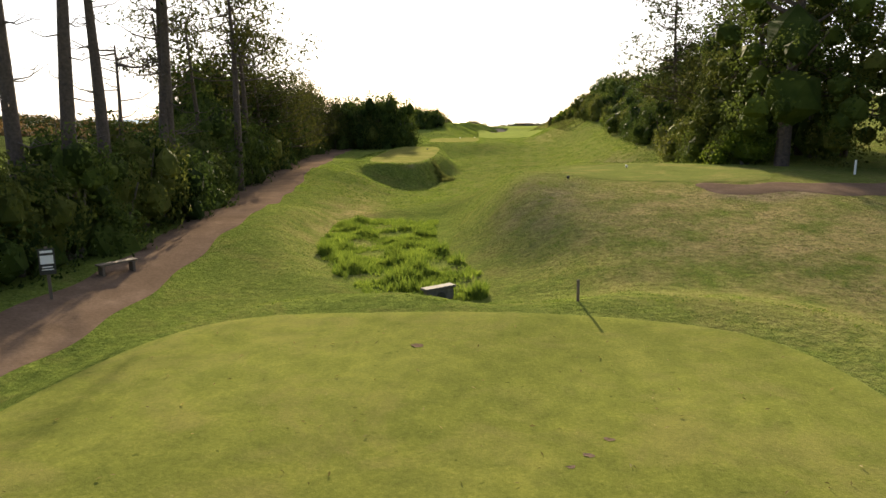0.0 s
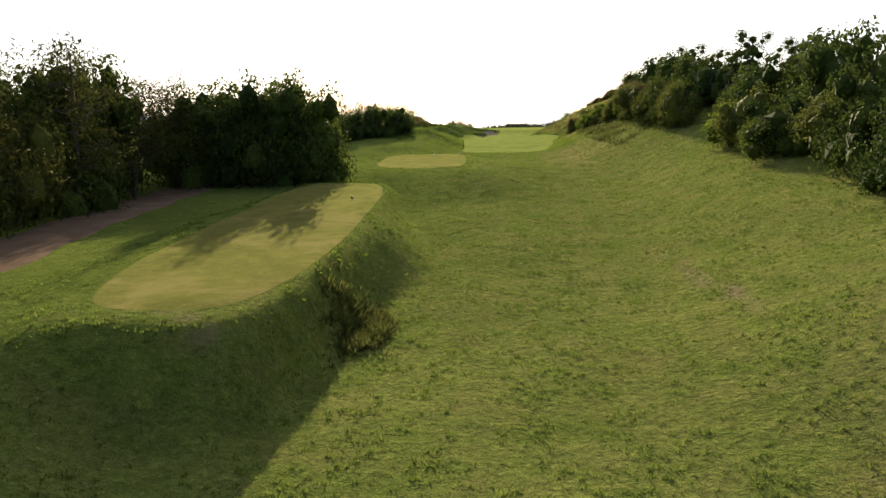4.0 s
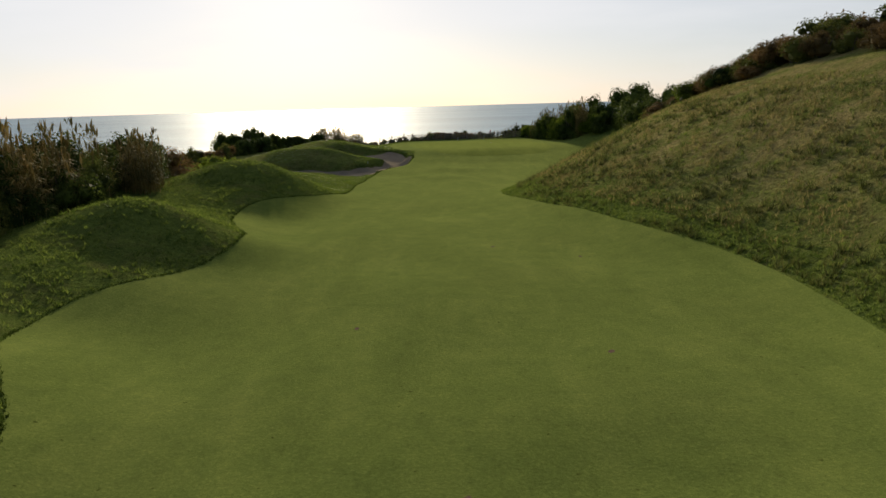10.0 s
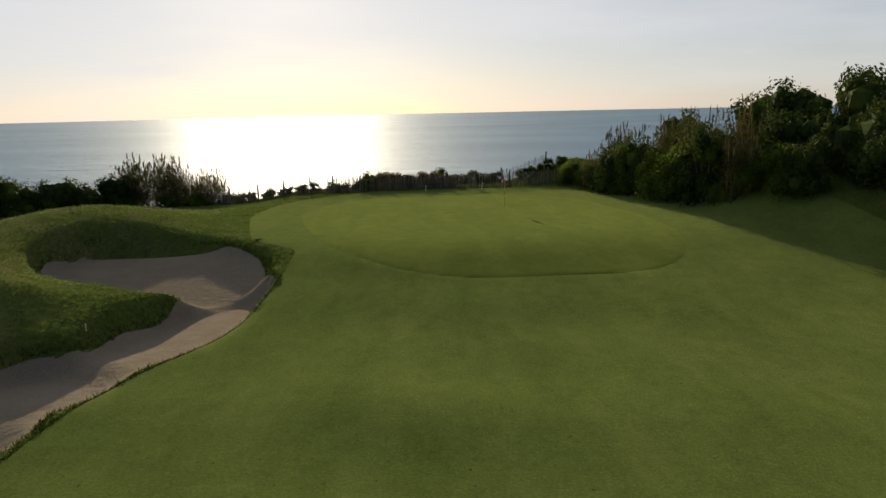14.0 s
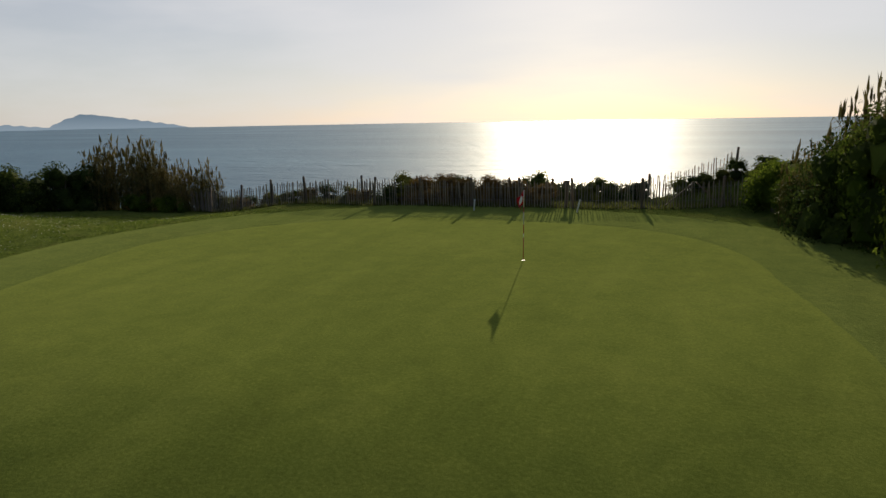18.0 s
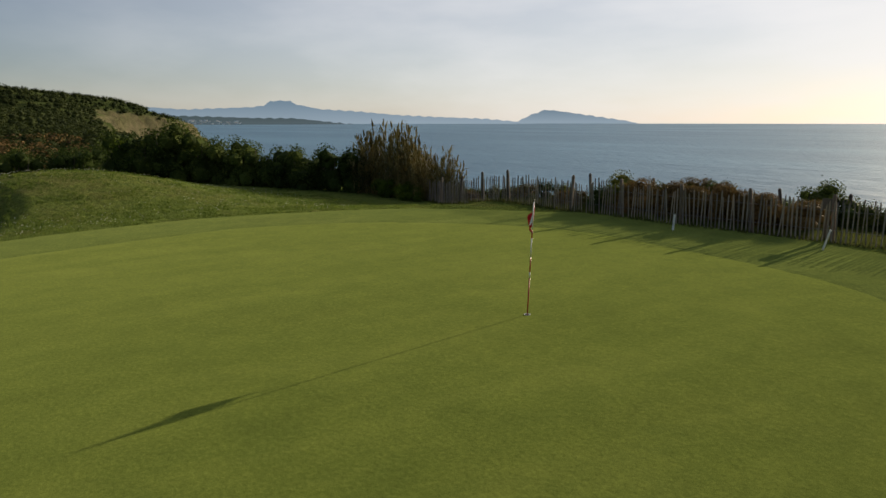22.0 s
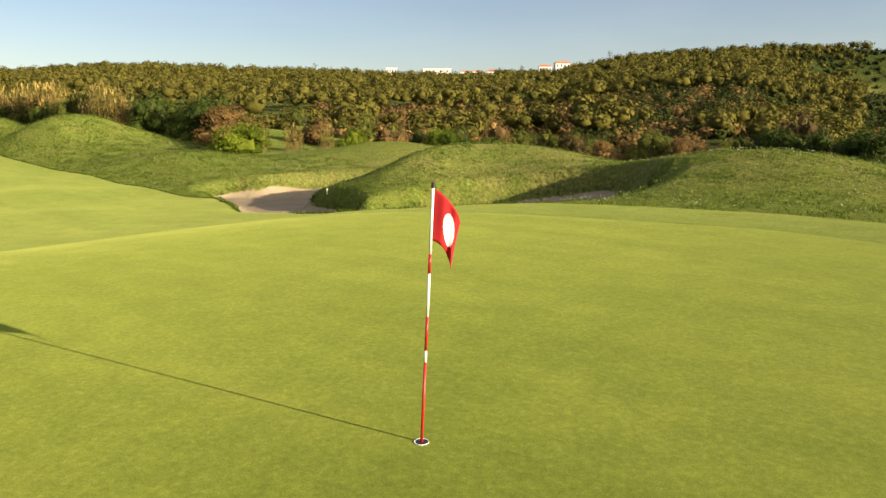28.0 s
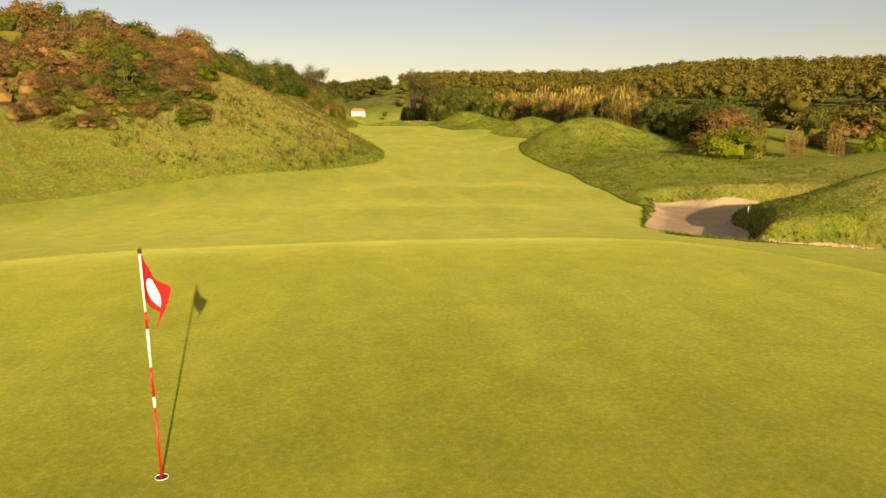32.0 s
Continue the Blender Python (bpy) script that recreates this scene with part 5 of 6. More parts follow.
# longer grass hanging over the mown edges, the lip's shade put into its colour
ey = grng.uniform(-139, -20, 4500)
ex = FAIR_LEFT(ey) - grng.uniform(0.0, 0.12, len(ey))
blades_object("edge_grass", ex, ey, height(ex, ey), np.full(len(ex), 0.075), 4, SHADE_TONED_BLADES, grng, "uncut grass lip coloured dark as shade along the fairway edge", "grass", 0.014, 0.4)
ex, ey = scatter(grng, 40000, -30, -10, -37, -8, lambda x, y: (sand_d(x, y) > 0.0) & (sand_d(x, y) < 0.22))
blades_object("bunker_lip_grass", ex, ey, height(ex, ey), np.full(len(ex), 0.14), 4, SHADE_TONED_BLADES, grng, "uncut grass lip coloured dark as shade round the bunkers", "grass", 0.014, 0.4)
# dark weed colour here puts the shade of the fence foot into the grass
gx, gy = scatter(grng, 30000, -24, 10, 8.0, 17, lambda x, y: y > FENCE(x) - 0.25)
blades_object("fence_grass", gx, gy, height(gx, gy), grng.uniform(0.06, 0.24, len(gx)), 4, WEEDS, grng, "long grass coloured dark olive for the shade under the paling fence", "grass", 0.012, 0.3)
dx, dy = scatter(grng, 30000, -36, -12, -60, 6, lambda x, y: off_mown(x, y, 0.4) & (np.sin(x * 0.5) * np.sin(y * 0.4 + 1) + grng.normal(0, 0.5, len(x)) > 0.15))
lv, lf = leaf_quads(grng, np.stack([dx, dy, height(dx, dy) + 0.10], 1), np.stack([grng.normal(0, 0.4, len(dx)), grng.normal(0, 0.4, len(dx)), np.ones(len(dx))], 1), 0.032, 1.0, 0.1)
tagged(mesh_object("daisies", lv, lf, PETAL), "scattered white daisies on the mounds", "flowers", kind="stuff")

cx, cy = scatter(grng, 420, -13, 2, -303, -276, lambda x, y: TEE_SHAPES[0](x, y) < -0.4)
lv, lf = leaf_quads(grng, np.stack([cx, cy, height(cx, cy) + 0.055], 1), np.stack([grng.normal(0, 0.5, len(cx)), grng.normal(0, 0.5, len(cx)), np.ones(len(cx))], 1), 0.035, 2.6, 0.2)
tagged(mesh_object("clippings", lv, lf, DRY_BLADES), "pale dead grass clippings strewn on the first tee", "clippings", kind="stuff")


def divot(x, y, wide):
    """A bare scrape in the turf with a crumbled rim."""
    bm = bmesh.new()
    r2 = random.Random(int(x * 91 + y * 17))
    mid = bm.verts.new((0, 0, 0.001))
    ring = [bm.verts.new((wide * r2.uniform(0.6, 1.1) * math.cos(k * 0.524), wide * 0.6 * r2.uniform(0.6, 1.1) * math.sin(k * 0.524), 0.004 + 0.005 * r2.random())) for k in range(12)]
    for k in range(12):
        bm.faces.new((mid, ring[k], ring[(k + 1) % 12]))
    ob = part("divot", bm, DIRT, None)
    ob.matrix_basis = pose(x, y, ground_z(x, y) + 0.031, 0, 0, r2.uniform(0, 360))
    return tagged(ob, "bare earth scrape cut by a club in the turf", "divot", "divots in the turf")


for x, y, w in ((-6.9, -277.4, 0.22), (-3.3, -282.6, 0.13), (-2.9, -282.0, 0.12), (-3.6, -283.0, 0.1), (-5.8, -284.6, 0.12), (-2.0, -284.0, 0.12), (-9.6, -106.0, 0.16), (-5.4, -99.0, 0.16), (-12.4, -96.0, 0.14), (-7.2, -84.0, 0.16), (-3.6, -86.5, 0.14)):
    divot(x, y, w)


# ---- the wooded country inland ----
def far_woods():
    rng = np.random.default_rng(21)
    iv, it = ico(1)
    for name, mat, lo, hi, n, r0, r1, label, category in (("pine_wood", FAR_NEEDLES, -176, -99, 6800, 1.3, 3.5, "dense dark pine wood on the far hill", "woods"),
                                                          ("pine_wood", FAR_NEEDLES, 165, 183, 1100, 1.8, 3.6, "dense dark pine wood behind the tees", "woods"),
                                                          ("heath", HEATH, -118, -75, 7000, 1.0, 2.8, "low dark heath scrub on the far slope", "scrub"),
                                                          ("hillside_brush", LEAF_BROWN, -140, -84, 900, 1.2, 2.6, "patches of brown leafless brush below the wood", "scrub")):
        b, r = np.radians(rng.uniform(lo, hi, n)), np.sqrt(rng.uniform(120 ** 2 if name != "hillside_brush" else 80 ** 2, (620 if name != "hillside_brush" else 250) ** 2, n))
        x, y = r * np.sin(b), r * np.cos(b)
        corr = (x > -52) & (x < 60) & (y > -330)
        villa = (np.hypot(x + 4.2, y + 345) < 16) | (np.hypot(x + 478, y + 22) < 26) | (np.hypot(x + 455, y + 10) < 30) | (np.hypot(x + 487, y + 46) < 20) | (np.hypot(x + 462, y + 44) < 18) | (np.hypot((x + 474) / 1.6, y + 70) < 17)
        shore = y > COAST(x) - 17
        seaward = (y > -293) & (x > -4 - (y + 293) * 1.05) & (height(x, y) > -1) & (name == "pine_wood")
        ok = ~(corr | villa | shore | seaward)
        x, y = x[ok], y[ok]
        z = height(x, y)
        s = rng.uniform(r0, r1, len(x))
        vs, fs, off = [], [], 0
        for X, Y, Z, S in zip(x, y, z, s):
            lift = S * 1.1 + rng.uniform(-0.3, 2.4) if name == "pine_wood" else S * 0.4
            w = 0.7 * iv * [S, S, S * 0.72] * (1 + 0.2 * np.sin(iv @ rng.normal(0, 3, (3, 1))))
            vs.append(w + [X, Y, Z + lift])
            fs.append(it + off)
            off += len(iv)
            m = 76 if math.hypot(X, Y) < 210 else 46 if math.hypot(X, Y) < 300 else 30
            m = m if name == "pine_wood" else m * 2 // 3
            d = rng.normal(size=(m, 3))
            d[:, 2] = np.abs(d[:, 2])
            d /= np.linalg.norm(d, axis=1, keepdims=True)
            lv, lf = leaf_quads(rng, d * [S, S, S * 0.78] * rng.uniform(0.8, 1.22, (m, 1)) + [X, Y, Z + lift], d + rng.normal(0, 0.24, d.shape), S * (0.19 if m > 45 else 0.24), 1.7)
            vs.append(lv)
            fs.append(lf + off)
            off += len(lv)
        tagged(mesh_object(name, np.concatenate(vs), np.concatenate(fs), mat, smooth=True), label, category, kind="stuff")


far_woods()


# ---- things of the golf hole ----
def lathe(bm, profile, sides=16):
    """A turned shape from (radius, height) pairs."""
    rings = [[bm.verts.new((r * math.cos(2 * math.pi * i / sides), r * math.sin(2 * math.pi * i / sides), z)) for i in range(sides)] for r, z in profile]
    for a, b in zip(rings, rings[1:]):
        for i in range(sides):
            bm.faces.new((a[i], a[(i + 1) % sides], b[(i + 1) % sides], b[i]))
    bm.faces.new(rings[0][::-1])
    bm.faces.new(rings[-1])
    return bm


def flagstick():
    root = thing("flagstick", pose(0, 0, ground_z(0, 0) + 0.03), "red and white banded flagstick with a drooping red flag", "flagstick")
    lean = pose(0, 0, 0, -3.2, -0.46, 0)
    bands = [(0.0, 0.69, RED), (0.69, 0.79, WHITE), (0.79, 1.07, RED), (1.07, 1.42, WHITE), (1.42, 1.575, RED), (1.575, 2.09, WHITE)]
    for z0, z1, mat in bands:
        bm = bmesh.new()
        lathe(bm, [(0.0115, z0 - (0.12 if z0 == 0 else 0)), (0.0115, z1)], 12)
        ob = part("band", bm, mat, root, "red band" if mat is RED else "white band", True)
        ob.matrix_basis = lean
    bm = bmesh.new()
    lathe(bm, [(0.013, 2.085), (0.016, 2.095), (0.016, 2.12), (0.009, 2.13)], 12)
    part("cap", bm, BLACK, root, "black end cap").matrix_basis = lean
    fly, side = Vector((-0.76, 0.65, 0)), Vector((0.65, 0.76, 0))

    def at(u, v, proud=0.0):
        hang = u ** 1.25
        p = Vector((0, 0, 2.08 - 0.40 * v)) + fly * (0.012 + 0.31 * u * (1 - 0.25 * u) * (1 - 0.35 * v * u)) + Vector((0, 0, -0.27 * hang + 0.05 * u * v))
        return p + side * (0.07 * math.sin(4.6 * u + 2.0 * v) * u + 0.025 * math.sin(11 * u - 1.5 * v) * u + proud)

    def sheet(u0, u1, v0, v1, nu, nv, proud, keep):
        bm = bmesh.new()
        g = [[bm.verts.new(at(u0 + (u1 - u0) * i / nu, v0 + (v1 - v0) * j / nv, proud)) for j in range(nv + 1)] for i in range(nu + 1)]
        for i in range(nu):
            for j in range(nv):
                if keep((i + 0.5) / nu, (j + 0.5) / nv):
                    bm.faces.new((g[i][j], g[i + 1][j], g[i + 1][j + 1], g[i][j + 1]))
        loose = [v for v in bm.verts if not v.link_faces]
        bmesh.ops.delete(bm, geom=loose, context="VERTS")
        return bm

    cloth = part("flag", sheet(0, 1, 0, 1, 26, 16, 0, lambda a, b: True), CLOTH, root, "limp red cloth", True)
    cloth.matrix_basis = lean
    sol = cloth.modifiers.new("thickness", "SOLIDIFY")
    sol.thickness, sol.offset = 0.002, 0.0
    for s in (0.003, -0.003):
        part("emblem", sheet(0.28, 0.80, 0.22, 0.84, 26, 26, s, lambda a, b: (a - 0.5) ** 2 + (b - 0.5) ** 2 < 0.25), WHITE, cloth, "white round emblem", True)
    return root


flagstick()
cup = thing("hole_cup", pose(0, 0, ground_z(0, 0) + 0.03), "white rimmed golf hole cup in the putting green", "hole")
bm = bmesh.new()
rim = [(0.054, -0.10), (0.054, 0.004), (0.061, 0.006), (0.061, -0.02), (0.058, -0.02)]
rings = [[bm.verts.new((r * math.cos(2 * math.pi * i / 28), r * math.sin(2 * math.pi * i / 28), z)) for i in range(28)] for r, z in rim]
for a, b in zip(rings, rings[1:]):
    for i in range(28):
        bm.faces.new((a[i], a[(i + 1) % 28], b[(i + 1) % 28], b[i]))
part("rim", bm, WHITE, cup)
# black disc close under the rim, painting in the shade of the hole
bm = bmesh.new()
lathe(bm, [(0.053, 0.001), (0.053, 0.0035)], 28)
part("shade_disc", bm, BLACK, cup, "black disc for the shade inside the hole")


def marker(x, y, top, label, kind="ball"):
    root = thing("tee_marker", pose(x, y, ground_z(x, y) + 0.03), label, "tee marker")
    bm = bmesh.new()
    lathe(bm, [(0.02, -0.1), (0.02, 0.07)], 8)
    part("peg", bm, BLACK, root)
    bm = bmesh.new()
    lathe(bm, [(0.04, 0.05), (0.07, 0.08), (0.08, 0.13), (0.065, 0.175), (0.03, 0.195)], 14)
    part("head", bm, top, root, smooth=True)
    return root


marker(-2.3, -256.5, BLACK, "dark rounded tee marker on the raised tee")
marker(1.6, -249.0, WHITE, "white rounded tee marker on the raised tee")
marker(-17.7, -199.0, BLACK, "dark rounded tee marker on the long tee")
marker(-16.9, -161.2, WHITE, "white topped tee marker on the mown tee")
marker(-14.2, -161.4, WHITE, "white topped tee marker on the mown tee")


def stake(x, y, high, wide, mat, label, tilt=(0, 0)):
    root = thing("stake", pose(x, y, ground_z(x, y), tilt[0], tilt[1], 20), label, "stake")
    bm = bmesh.new()
    bm_box(bm, -wide / 2, wide / 2, -wide / 2, wide / 2, -0.2, high - 0.04, 0.006)
    part("shaft", bm, mat, root)
    bm = bmesh.new()
    lathe(bm, [(wide * 0.62, high - 0.045), (wide * 0.62, high - 0.01), (wide * 0.3, high)], 8)
    part("top", bm, mat, root)
    return root


stake(-2.88, -273.6, 0.62, 0.07, POST, "dark wooden stake on the first tee's bank", (3, -2))
stake(13.8, -251.2, 0.8, 0.09, WHITE, "white painted stake beside the worn earth")
stake(-5.05, 10.75, 0.55, 0.06, WHITE, "white painted stake by the paling fence", (2, 4))
stake(-0.4, 11.2, 0.62, 0.05, WHITE, "white painted stake by the paling fence", (-6, 14))
stake(-18.3, -22.0, 0.28, 0.03, WHITE, "white painted stake on the bunker's edge")

# the drain head in the hollow
drain = thing("drain_head", pose(-7.3, -270.2, ground_z(-7.3, -270.2) + 0.02, 0, 0, 42), "old concrete drain head at the end of the hollow", "drain")
bm = bmesh.new()
bm_box(bm, -0.55, 0.55, -0.12, 0.12, -0.3, 0.42, 0.02)
part("wall", bm, CONCRETE, drain)
bm = bmesh.new()
bm_box(bm, -0.62, 0.62, -0.18, 0.2, 0.422, 0.5, 0.015)
part("coping", bm, CONCRETE, drain)
# no opening is cut: a flat black disc paints the pipe's shaded inside
bm = bmesh.new()
lathe(bm, [(0.2, 0.0), (0.2, 0.02)], 18)
part("pipe_mouth_shade", bm, BLACK, drain, "black disc for the shade in the pipe mouth").matrix_basis = pose(0, -0.135, 0.12, 90, 0, 0)

# the tee's sign by the hedge
sign = thing("tee_sign", pose(-19.7, -272.7, ground_z(-19.7, -272.7), 0, 0, 35), "dark tee sign with a pale panel beside the hedge", "sign")
bm = bmesh.new()
bm_box(bm, -0.05, 0.05, -0.05, 0.05, -0.3, 1.75, 0.008)
part("post", bm, POST, sign)
bm = bmesh.new()
bm_box(bm, -0.24, 0.24, -0.085, -0.052, 0.85, 1.7, 0.008)
board = part("board", bm, BLACK, sign)
for z0, z1, w in ((1.56, 1.64, 0.18), (1.2, 1.48, 0.19), (1.08, 1.12, 0.15), (1.0, 1.03, 0.17)):
    bm = bmesh.new()
    bm_box(bm, -w, w, -0.091, -0.087, z0, z1)
    part("panel_bar", bm, WHITE, board, "pale bar")
bench = thing("bench", pose(-19.5, -269.2, ground_z(-19.5, -269.2), 0, 0, 62), "low timber bench beside the path", "bench")
bm = bmesh.new()
bm_box(bm, -0.75, 0.75, -0.18, 0.18, 0.40, 0.46, 0.01)
part("seat", bm, POST, bench)
for x in (-0.6, 0.6):
    bm = bmesh.new()
    bm_box(bm, x - 0.05, x + 0.05, -0.15, 0.15, -0.1, 0.4, 0.008)
    part("leg", bm, POST, bench)


# ---- the paling fences ----
def pale_mesh(name, wide, high, deep, tip):
    me = bpy.data.meshes.new(name)
    w, d = wide / 2, deep / 2
    v = [(-w, -d, -0.08), (w, -d, -0.08), (w, d, -0.08), (-w, d, -0.08), (-w, -d, high - tip), (w, -d, high - tip), (w, d, high - tip), (-w, d, high - tip), (0, -d * 0.6, high), (0, d * 0.6, high)]
    f = [(0, 3, 2, 1), (0, 1, 5, 8, 4), (2, 3, 7, 9, 6), (1, 2, 6, 9, 8, 5), (3, 0, 4, 8, 9, 7)]
    me.from_pydata(v, [], f)
    me.materials.append(PALE)
    return me


PALES = [pale_mesh("pale", w, h, 0.022, 0.06) for w, h in ((0.038, 1.0), (0.034, 0.97), (0.044, 1.04), (0.03, 0.92))]


def fence(pts, step, high, label, group):
    root = thing("paling_fence", pose(pts[0][0], pts[0][1], ground_z(*pts[0])), label, "fence", group)
    o = Vector(root.matrix_basis.translation)
    run = 0.0
    wires = [[], []]
    for a, b in zip(pts, pts[1:]):
        n = max(1, int(math.dist(a, b) / step))
        yaw = math.atan2(b[1] - a[1], b[0] - a[0])
        for k in range(n):
            q = k / n
            x, y = a[0] + (b[0] - a[0]) * q, a[1] + (b[1] - a[1]) * q
            z = ground_z(x, y)
            p = Vector((x, y, z)) - o
            for j, h in enumerate((0.3, 0.78)):
                wires[j].append(p + Vector((0.012 * math.sin(yaw), -0.012 * math.cos(yaw), h * high)))
            run += step
            if rnd.random() > 0.03:
                m = Matrix.Translation(p) @ Euler((rnd.gauss(0, 0.03), rnd.gauss(0, 0.035), yaw + rnd.gauss(0, 0.12))).to_matrix().to_4x4() @ Matrix.Diagonal((1, 1, high * rnd.uniform(0.95, 1.03), 1))
                share("pale", rnd.choice(PALES), root, m)
    for w in wires:
        bm = bmesh.new()
        tube(bm, w, [0.004] * len(w), 4)
        part("wire", bm, WIRE, root)
    d = 0.0
    for a, b in zip(pts, pts[1:]):
        n = max(1, round(math.dist(a, b) / 2.8))
        for k in range(n + (b is pts[-1])):
            x, y = a[0] + (b[0] - a[0]) * k / n, a[1] + (b[1] - a[1]) * k / n
            bm = bmesh.new()
            lathe(bm, [(0.07, -0.3), (0.062, 1.12 * high), (0.035, 1.17 * high)], 8)
            p = part("post", bm, POST, root)
            p.matrix_basis = Matrix.Translation(Vector((x, y + 0.06, ground_z(x, y))) - o) @ Euler((rnd.gauss(0, 0.05), rnd.gauss(0, 0.05), 0)).to_matrix().to_4x4()
    return root


front = fence([(x, float(FENCE(x))) for x in (-24.0, -19.0, -14.5, -10.5, -5.5, -0.8, 2.2, 5.6, 7.8)], 0.125, 1.2, "weathered chestnut paling fence behind the green", "paling fences")
fence([(-13.0, 15.2), (-7.0, 16.2), (-2.8, 17.6), (-0.6, 18.2), (2.1, 17.6), (6.2, 17.8)], 0.14, 1.15, "older paling fence along the cliff edge", "paling fences")
o = front.matrix_basis.translation
for a, b in (((3.2, 13.2, 0.1), (4.4, 13.5, 1.15)), ((5.6, 13.7, 0.1), (4.5, 13.5, 1.15))):
    bm = bmesh.new()
    z = ground_z(4.4, 13.5)
    tube(bm, [Vector((a[0], a[1] + 0.1, a[2] + z)) - o, Vector((b[0], b[1] + 0.1, b[2] + z)) - o], [0.035, 0.035], 6)
    part("brace", bm, POST, front, "slanting timber brace")
plate = thing("notice_post", pose(-1.2, 12.9, ground_z(-1.2, 12.9), 0, 0, 10), "small grey notice plate on a thick post by the fence", "sign")
bm = bmesh.new()
lathe(bm, [(0.07, -0.2), (0.065, 1.0)], 8)
part("post", bm, POST, plate)
bm = bmesh.new()
bm_box(bm, -0.16, 0.16, -0.1, -0.075, 0.92, 1.25, 0.01)
part("panel", bm, CONCRETE, plate, "plain grey panel")


# ---- houses on the far hill ----
def far_house(x, y, z, w, d, h, turn, mat, roof, label, rows=1, cols=4, name="house", rz=0.3):
    root = thing(name, pose(x, y, z, 0, 0, turn), label, "house")
    bm = bmesh.new()
    bm_box(bm, -w / 2, w / 2, -d / 2, d / 2, -4, h)
    part("wall", bm, mat, root)
    if roof is not None:
        bm = bmesh.new()
        v = [bm.verts.new(q) for q in ((-w / 2 - 0.5, -d / 2 - 0.5, h + 0.02), (w / 2 + 0.5, -d / 2 - 0.5, h + 0.02), (w / 2 + 0.5, d / 2 + 0.5, h + 0.02), (-w / 2 - 0.5, d / 2 + 0.5, h + 0.02), (-w * 0.32, 0, h + d * rz), (w * 0.32, 0, h + d * rz))]
        for f in ((0, 1, 5, 4), (1, 2, 5), (2, 3, 4, 5), (3, 0, 4), (3, 2, 1, 0)):
            bm.faces.new([v[i] for i in f])
        part("roof", bm, roof, root, "orange tiled roof")
    else:
        bm = bmesh.new()
        bm_box(bm, -w / 2 - 0.35, w / 2 + 0.35, -d / 2 - 0.35, d / 2 + 0.35, h + 0.01, h + 0.6)
        part("cornice", bm, mat, root)
    ch = h / rows
    for side in range(4):
        ln, off, ang = ((w, d / 2, 0), (d, w / 2, 90), (w, d / 2, 180), (d, w / 2, 270))[side]
        n = max(1, round(cols * ln / max(w, d)))
        for r in range(rows):
            for c in range(n):
                u = (c + 0.5) / n * ln - ln / 2
                ww, hh, zz = min(1.3, ln / n * 0.42), ch * 0.55, r * ch + ch * 0.22
                bm = bmesh.new()
                v = [bm.verts.new(q) for q in [(-ww / 2, 0, 0), (ww / 2, 0, 0), (ww / 2, 0, hh * 0.8)] + [(ww / 2 * math.cos(k * math.pi / 6), 0, hh * 0.8 + hh * 0.2 * math.sin(k * math.pi / 6)) for k in range(1, 6)] + [(-ww / 2, 0, hh * 0.8)]]
                f = bm.faces.new(v)
                q = bmesh.ops.extrude_face_region(bm, geom=[f])
                bmesh.ops.translate(bm, verts=[e for e in q["geom"] if isinstance(e, bmesh.types.BMVert)], vec=(0, -0.12, 0))
                win = part("window", bm, GLASS, root)
                win.matrix_basis = pose(0, 0, 0, 0, 0, ang) @ pose(u, -off - 0.02, zz)
                bm = bmesh.new()
                bm_box(bm, -ww / 2 - 0.15, ww / 2 + 0.15, -0.22, -0.005, -0.18, -0.02)
                part("sill", bm, mat, win)
    return root


def far_at(bearing, r, lift=0.0):
    x, y = r * math.sin(radians(bearing)), r * math.cos(radians(bearing))
    return x, y, ground_z(x, y) + lift


VX, VY, VZ = -478.0, -22.0, 7.6
far_house(VX, VY, VZ, 19, 24, 11.5, 28, STUCCO, None, "cream stone villa with rows of arched windows on the far slope", 2, 6, "villa")
far_house(VX - 9.5, VY - 24.0, VZ + 1.2, 12, 22, 5.4, 28, STUCCO, None, "low cream stone wing of the villa", 1, 6, "villa_wing")
for k, (brg, r, w, h, roof) in enumerate(((-130.0, 545, 26, 7, None), (-127.8, 550, 9, 5, TILES), (-126.9, 552, 9, 5, TILES), (-125.6, 555, 12, 5, TILES), (-121.5, 540, 12, 6, TILES), (-120.2, 548, 14, 8, TILES), (-133.6, 550, 10, 7, None), (-119.2, 560, 10, 5, TILES), (-91.7, 575, 14, 5, TILES), (-108.0, 330, 5, 3, TILES))):
    x, y, z = far_at(brg, r)
    far_house(x, y, z + (3.2 if k < 8 else 0.5), w * 0.8, w * 0.4, h * 0.8, -brg + 8 * (k % 3) - 90 + 90, WHITEWASH, roof, "white rendered hillside house" + (" with an orange tiled roof" if roof else " with a flat roof"), 1 if h < 7 else 2, 4)
x, y, z = far_at(-179.3, 345)
far_house(x + 1.0, y, z + 0.3, 6.5, 5, 1.7, 0, WHITEWASH, TILES, "white house with an orange tiled roof behind the tees", 1, 4, rz=0.3)

for k, (b, s) in enumerate(((-139.5, 0.62), (-137.2, 0.55), (-136.4, 0.5), (-131.5, 0.5), (-123.4, 0.6), (-118.0, 0.62), (-116.5, 0.7), (-112.6, 0.6), (-148.5, 0.5), (-155.0, 0.5))):
    x, y, z = far_at(b, 548)
    put(PINES[k % 2], USED, x, y, s * 1.25, k * 1.1, s, group="umbrella pines on the far ridge")


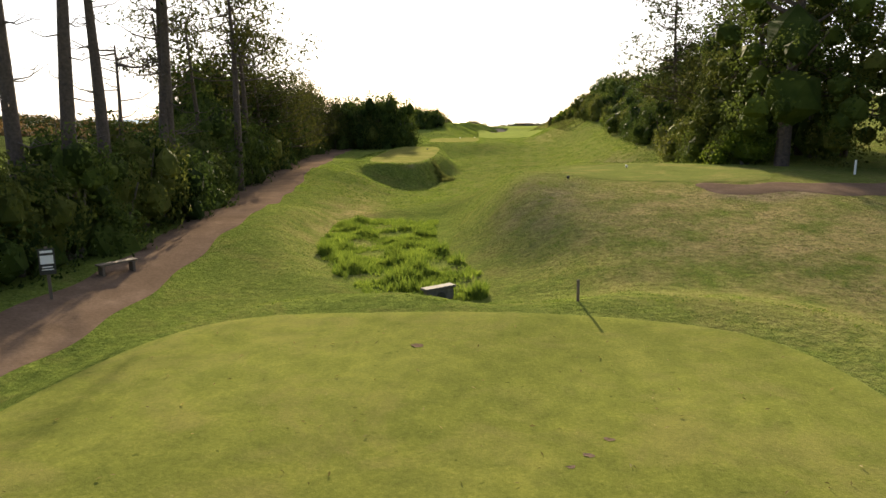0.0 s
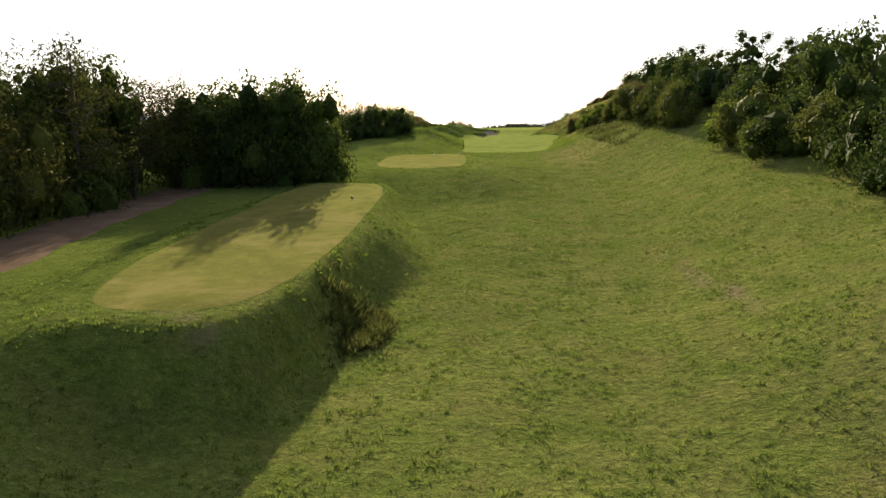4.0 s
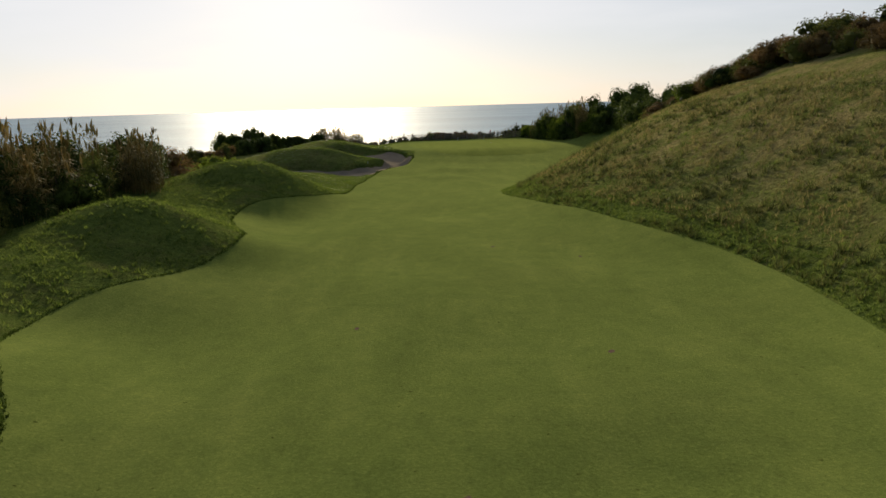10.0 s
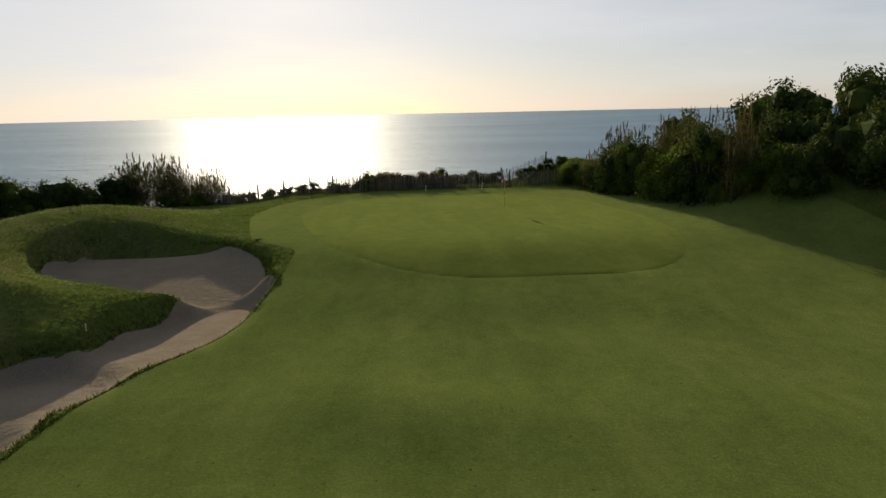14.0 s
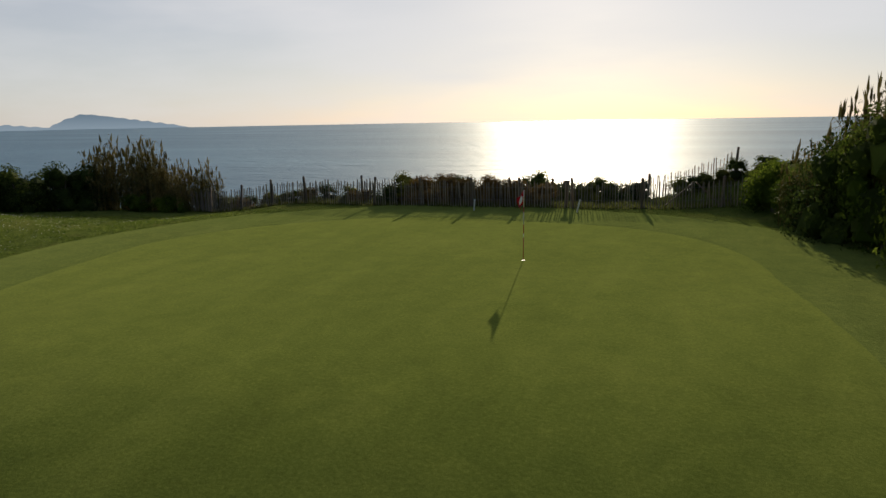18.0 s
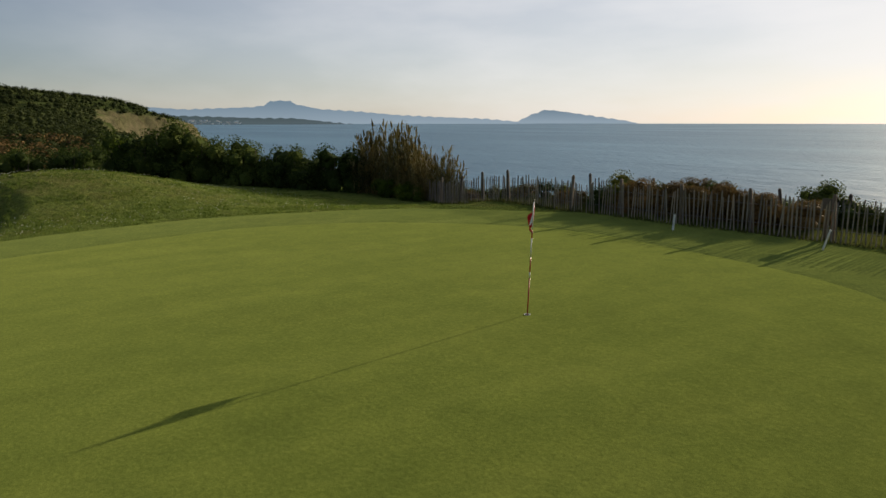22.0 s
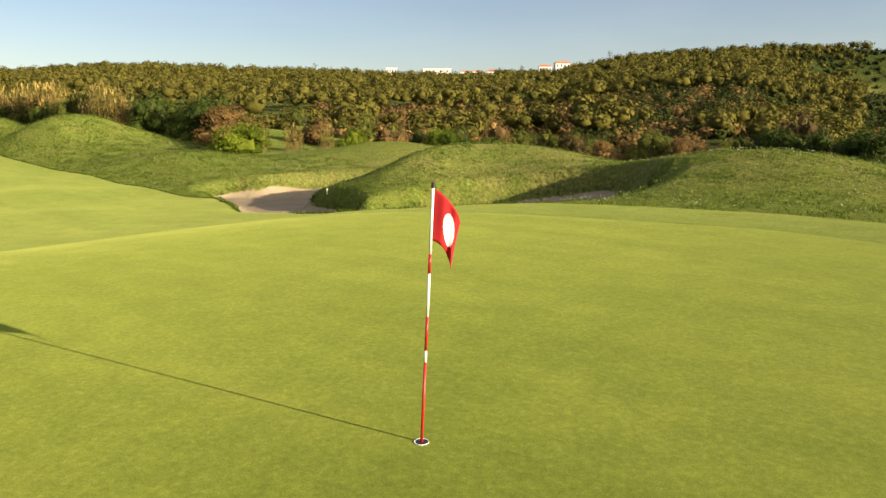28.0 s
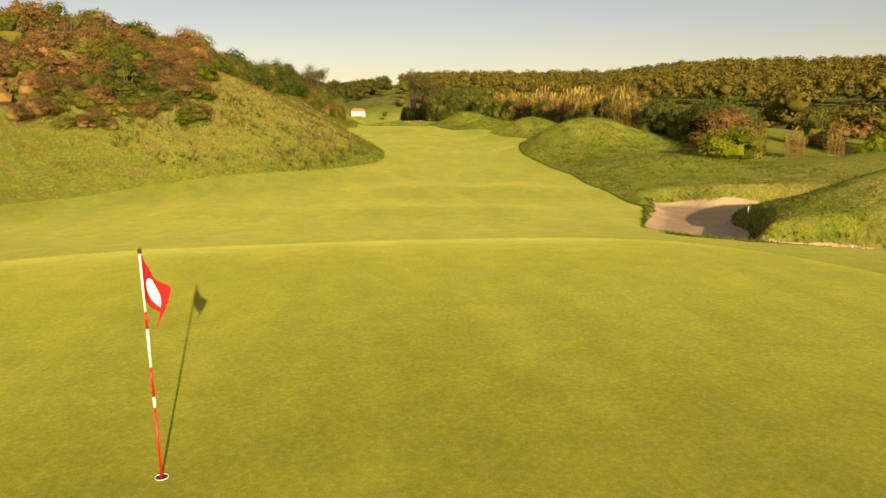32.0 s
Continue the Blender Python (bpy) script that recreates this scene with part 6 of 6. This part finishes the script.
# ---- across the bay ----
def far_range(name, label, r, left, right, base, peaks, mat, step=0.25):
    """A line of far hills seen across the water."""
    rng = np.random.default_rng(5)
    vs, fs = [], []
    bs = np.arange(left, right + step / 2, step)
    pb, pe = np.array(peaks, float).T
    el = np.interp(bs, pb, pe) + 0.03 * np.sin(bs * 7.0) + 0.02 * np.sin(bs * 17.0 + 1)
    el[0] = el[-1] = base
    for k, (b, e) in enumerate(zip(bs, el)):
        s, c = math.sin(radians(b)), math.cos(radians(b))
        for rr, ee in ((r, base), (r * 1.012, base + (e - base) * 0.55), (r * 1.03, e), (r * 1.04, base)):
            vs.append((rr * s, rr * c, 3.5 + rr * math.tan(radians(ee))))
        if k:
            q = (k - 1) * 4
            for j in range(3):
                fs.append((q + j, q + j + 1, q + 5 + j, q + 4 + j))
    return tagged(mesh_object(name, vs, fs, mat, smooth=True), label, "hills", kind="structure")


# self-glowing hills, the haze painted in paler towards the water
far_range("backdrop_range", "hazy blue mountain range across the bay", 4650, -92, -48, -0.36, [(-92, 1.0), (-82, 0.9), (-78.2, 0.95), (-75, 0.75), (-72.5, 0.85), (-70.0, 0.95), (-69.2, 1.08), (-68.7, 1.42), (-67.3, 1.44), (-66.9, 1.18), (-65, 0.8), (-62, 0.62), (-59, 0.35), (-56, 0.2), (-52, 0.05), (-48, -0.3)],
          glowing_haze_material("far mountain painted haze", (0.25, 0.31, 0.37), (0.15, 0.21, 0.27), -25, 110))
far_range("backdrop_headland", "low wooded headland across the bay", 4300, -80, -62, -0.42, [(-80, 0.25), (-76, 0.3), (-73, 0.22), (-70, 0.12), (-67, 0.1), (-62, -0.42)], glowing_haze_material("headland painted haze", (0.08, 0.105, 0.12), (0.055, 0.075, 0.08), -30, 25))
far_range("backdrop_isle", "hazy blue hill rising from the sea", 4500, -49.6, -40.0, -0.34, [(-49.6, -0.3), (-48.6, 0.25), (-47.6, 0.62), (-47.2, 0.74), (-46.4, 0.66), (-45.2, 0.5), (-44, 0.32), (-42.5, 0.1), (-41, -0.12), (-40, -0.34)], glowing_haze_material("isle painted haze", (0.25, 0.31, 0.37), (0.15, 0.205, 0.26), -25, 60))
rng = np.random.default_rng(9)
vs, fs = [], []
for k in range(120):
    b = radians(-80 + 9 * rng.uniform() ** 1.5)
    r, s = 4180 + rng.uniform(0, 80), rng.uniform(3, 9)
    x, y, z = r * math.sin(b), r * math.cos(b), -24 + rng.uniform(0, 22)
    i = len(vs)
    vs += [(x + sx * s, y + sy * s, z + sz * s * 0.8) for sz in (0, 1) for sx, sy in ((-1, -1), (1, -1), (1, 1), (-1, 1))]
    fs += [(i + a, i + b2, i + c, i + d) for a, b2, c, d in ((4, 5, 6, 7), (0, 1, 5, 4), (1, 2, 6, 5), (2, 3, 7, 6), (3, 0, 4, 7))]
tagged(mesh_object("seaside_town", vs, fs, WHITEWASH), "tiny white houses of a town across the bay", "town", kind="stuff")
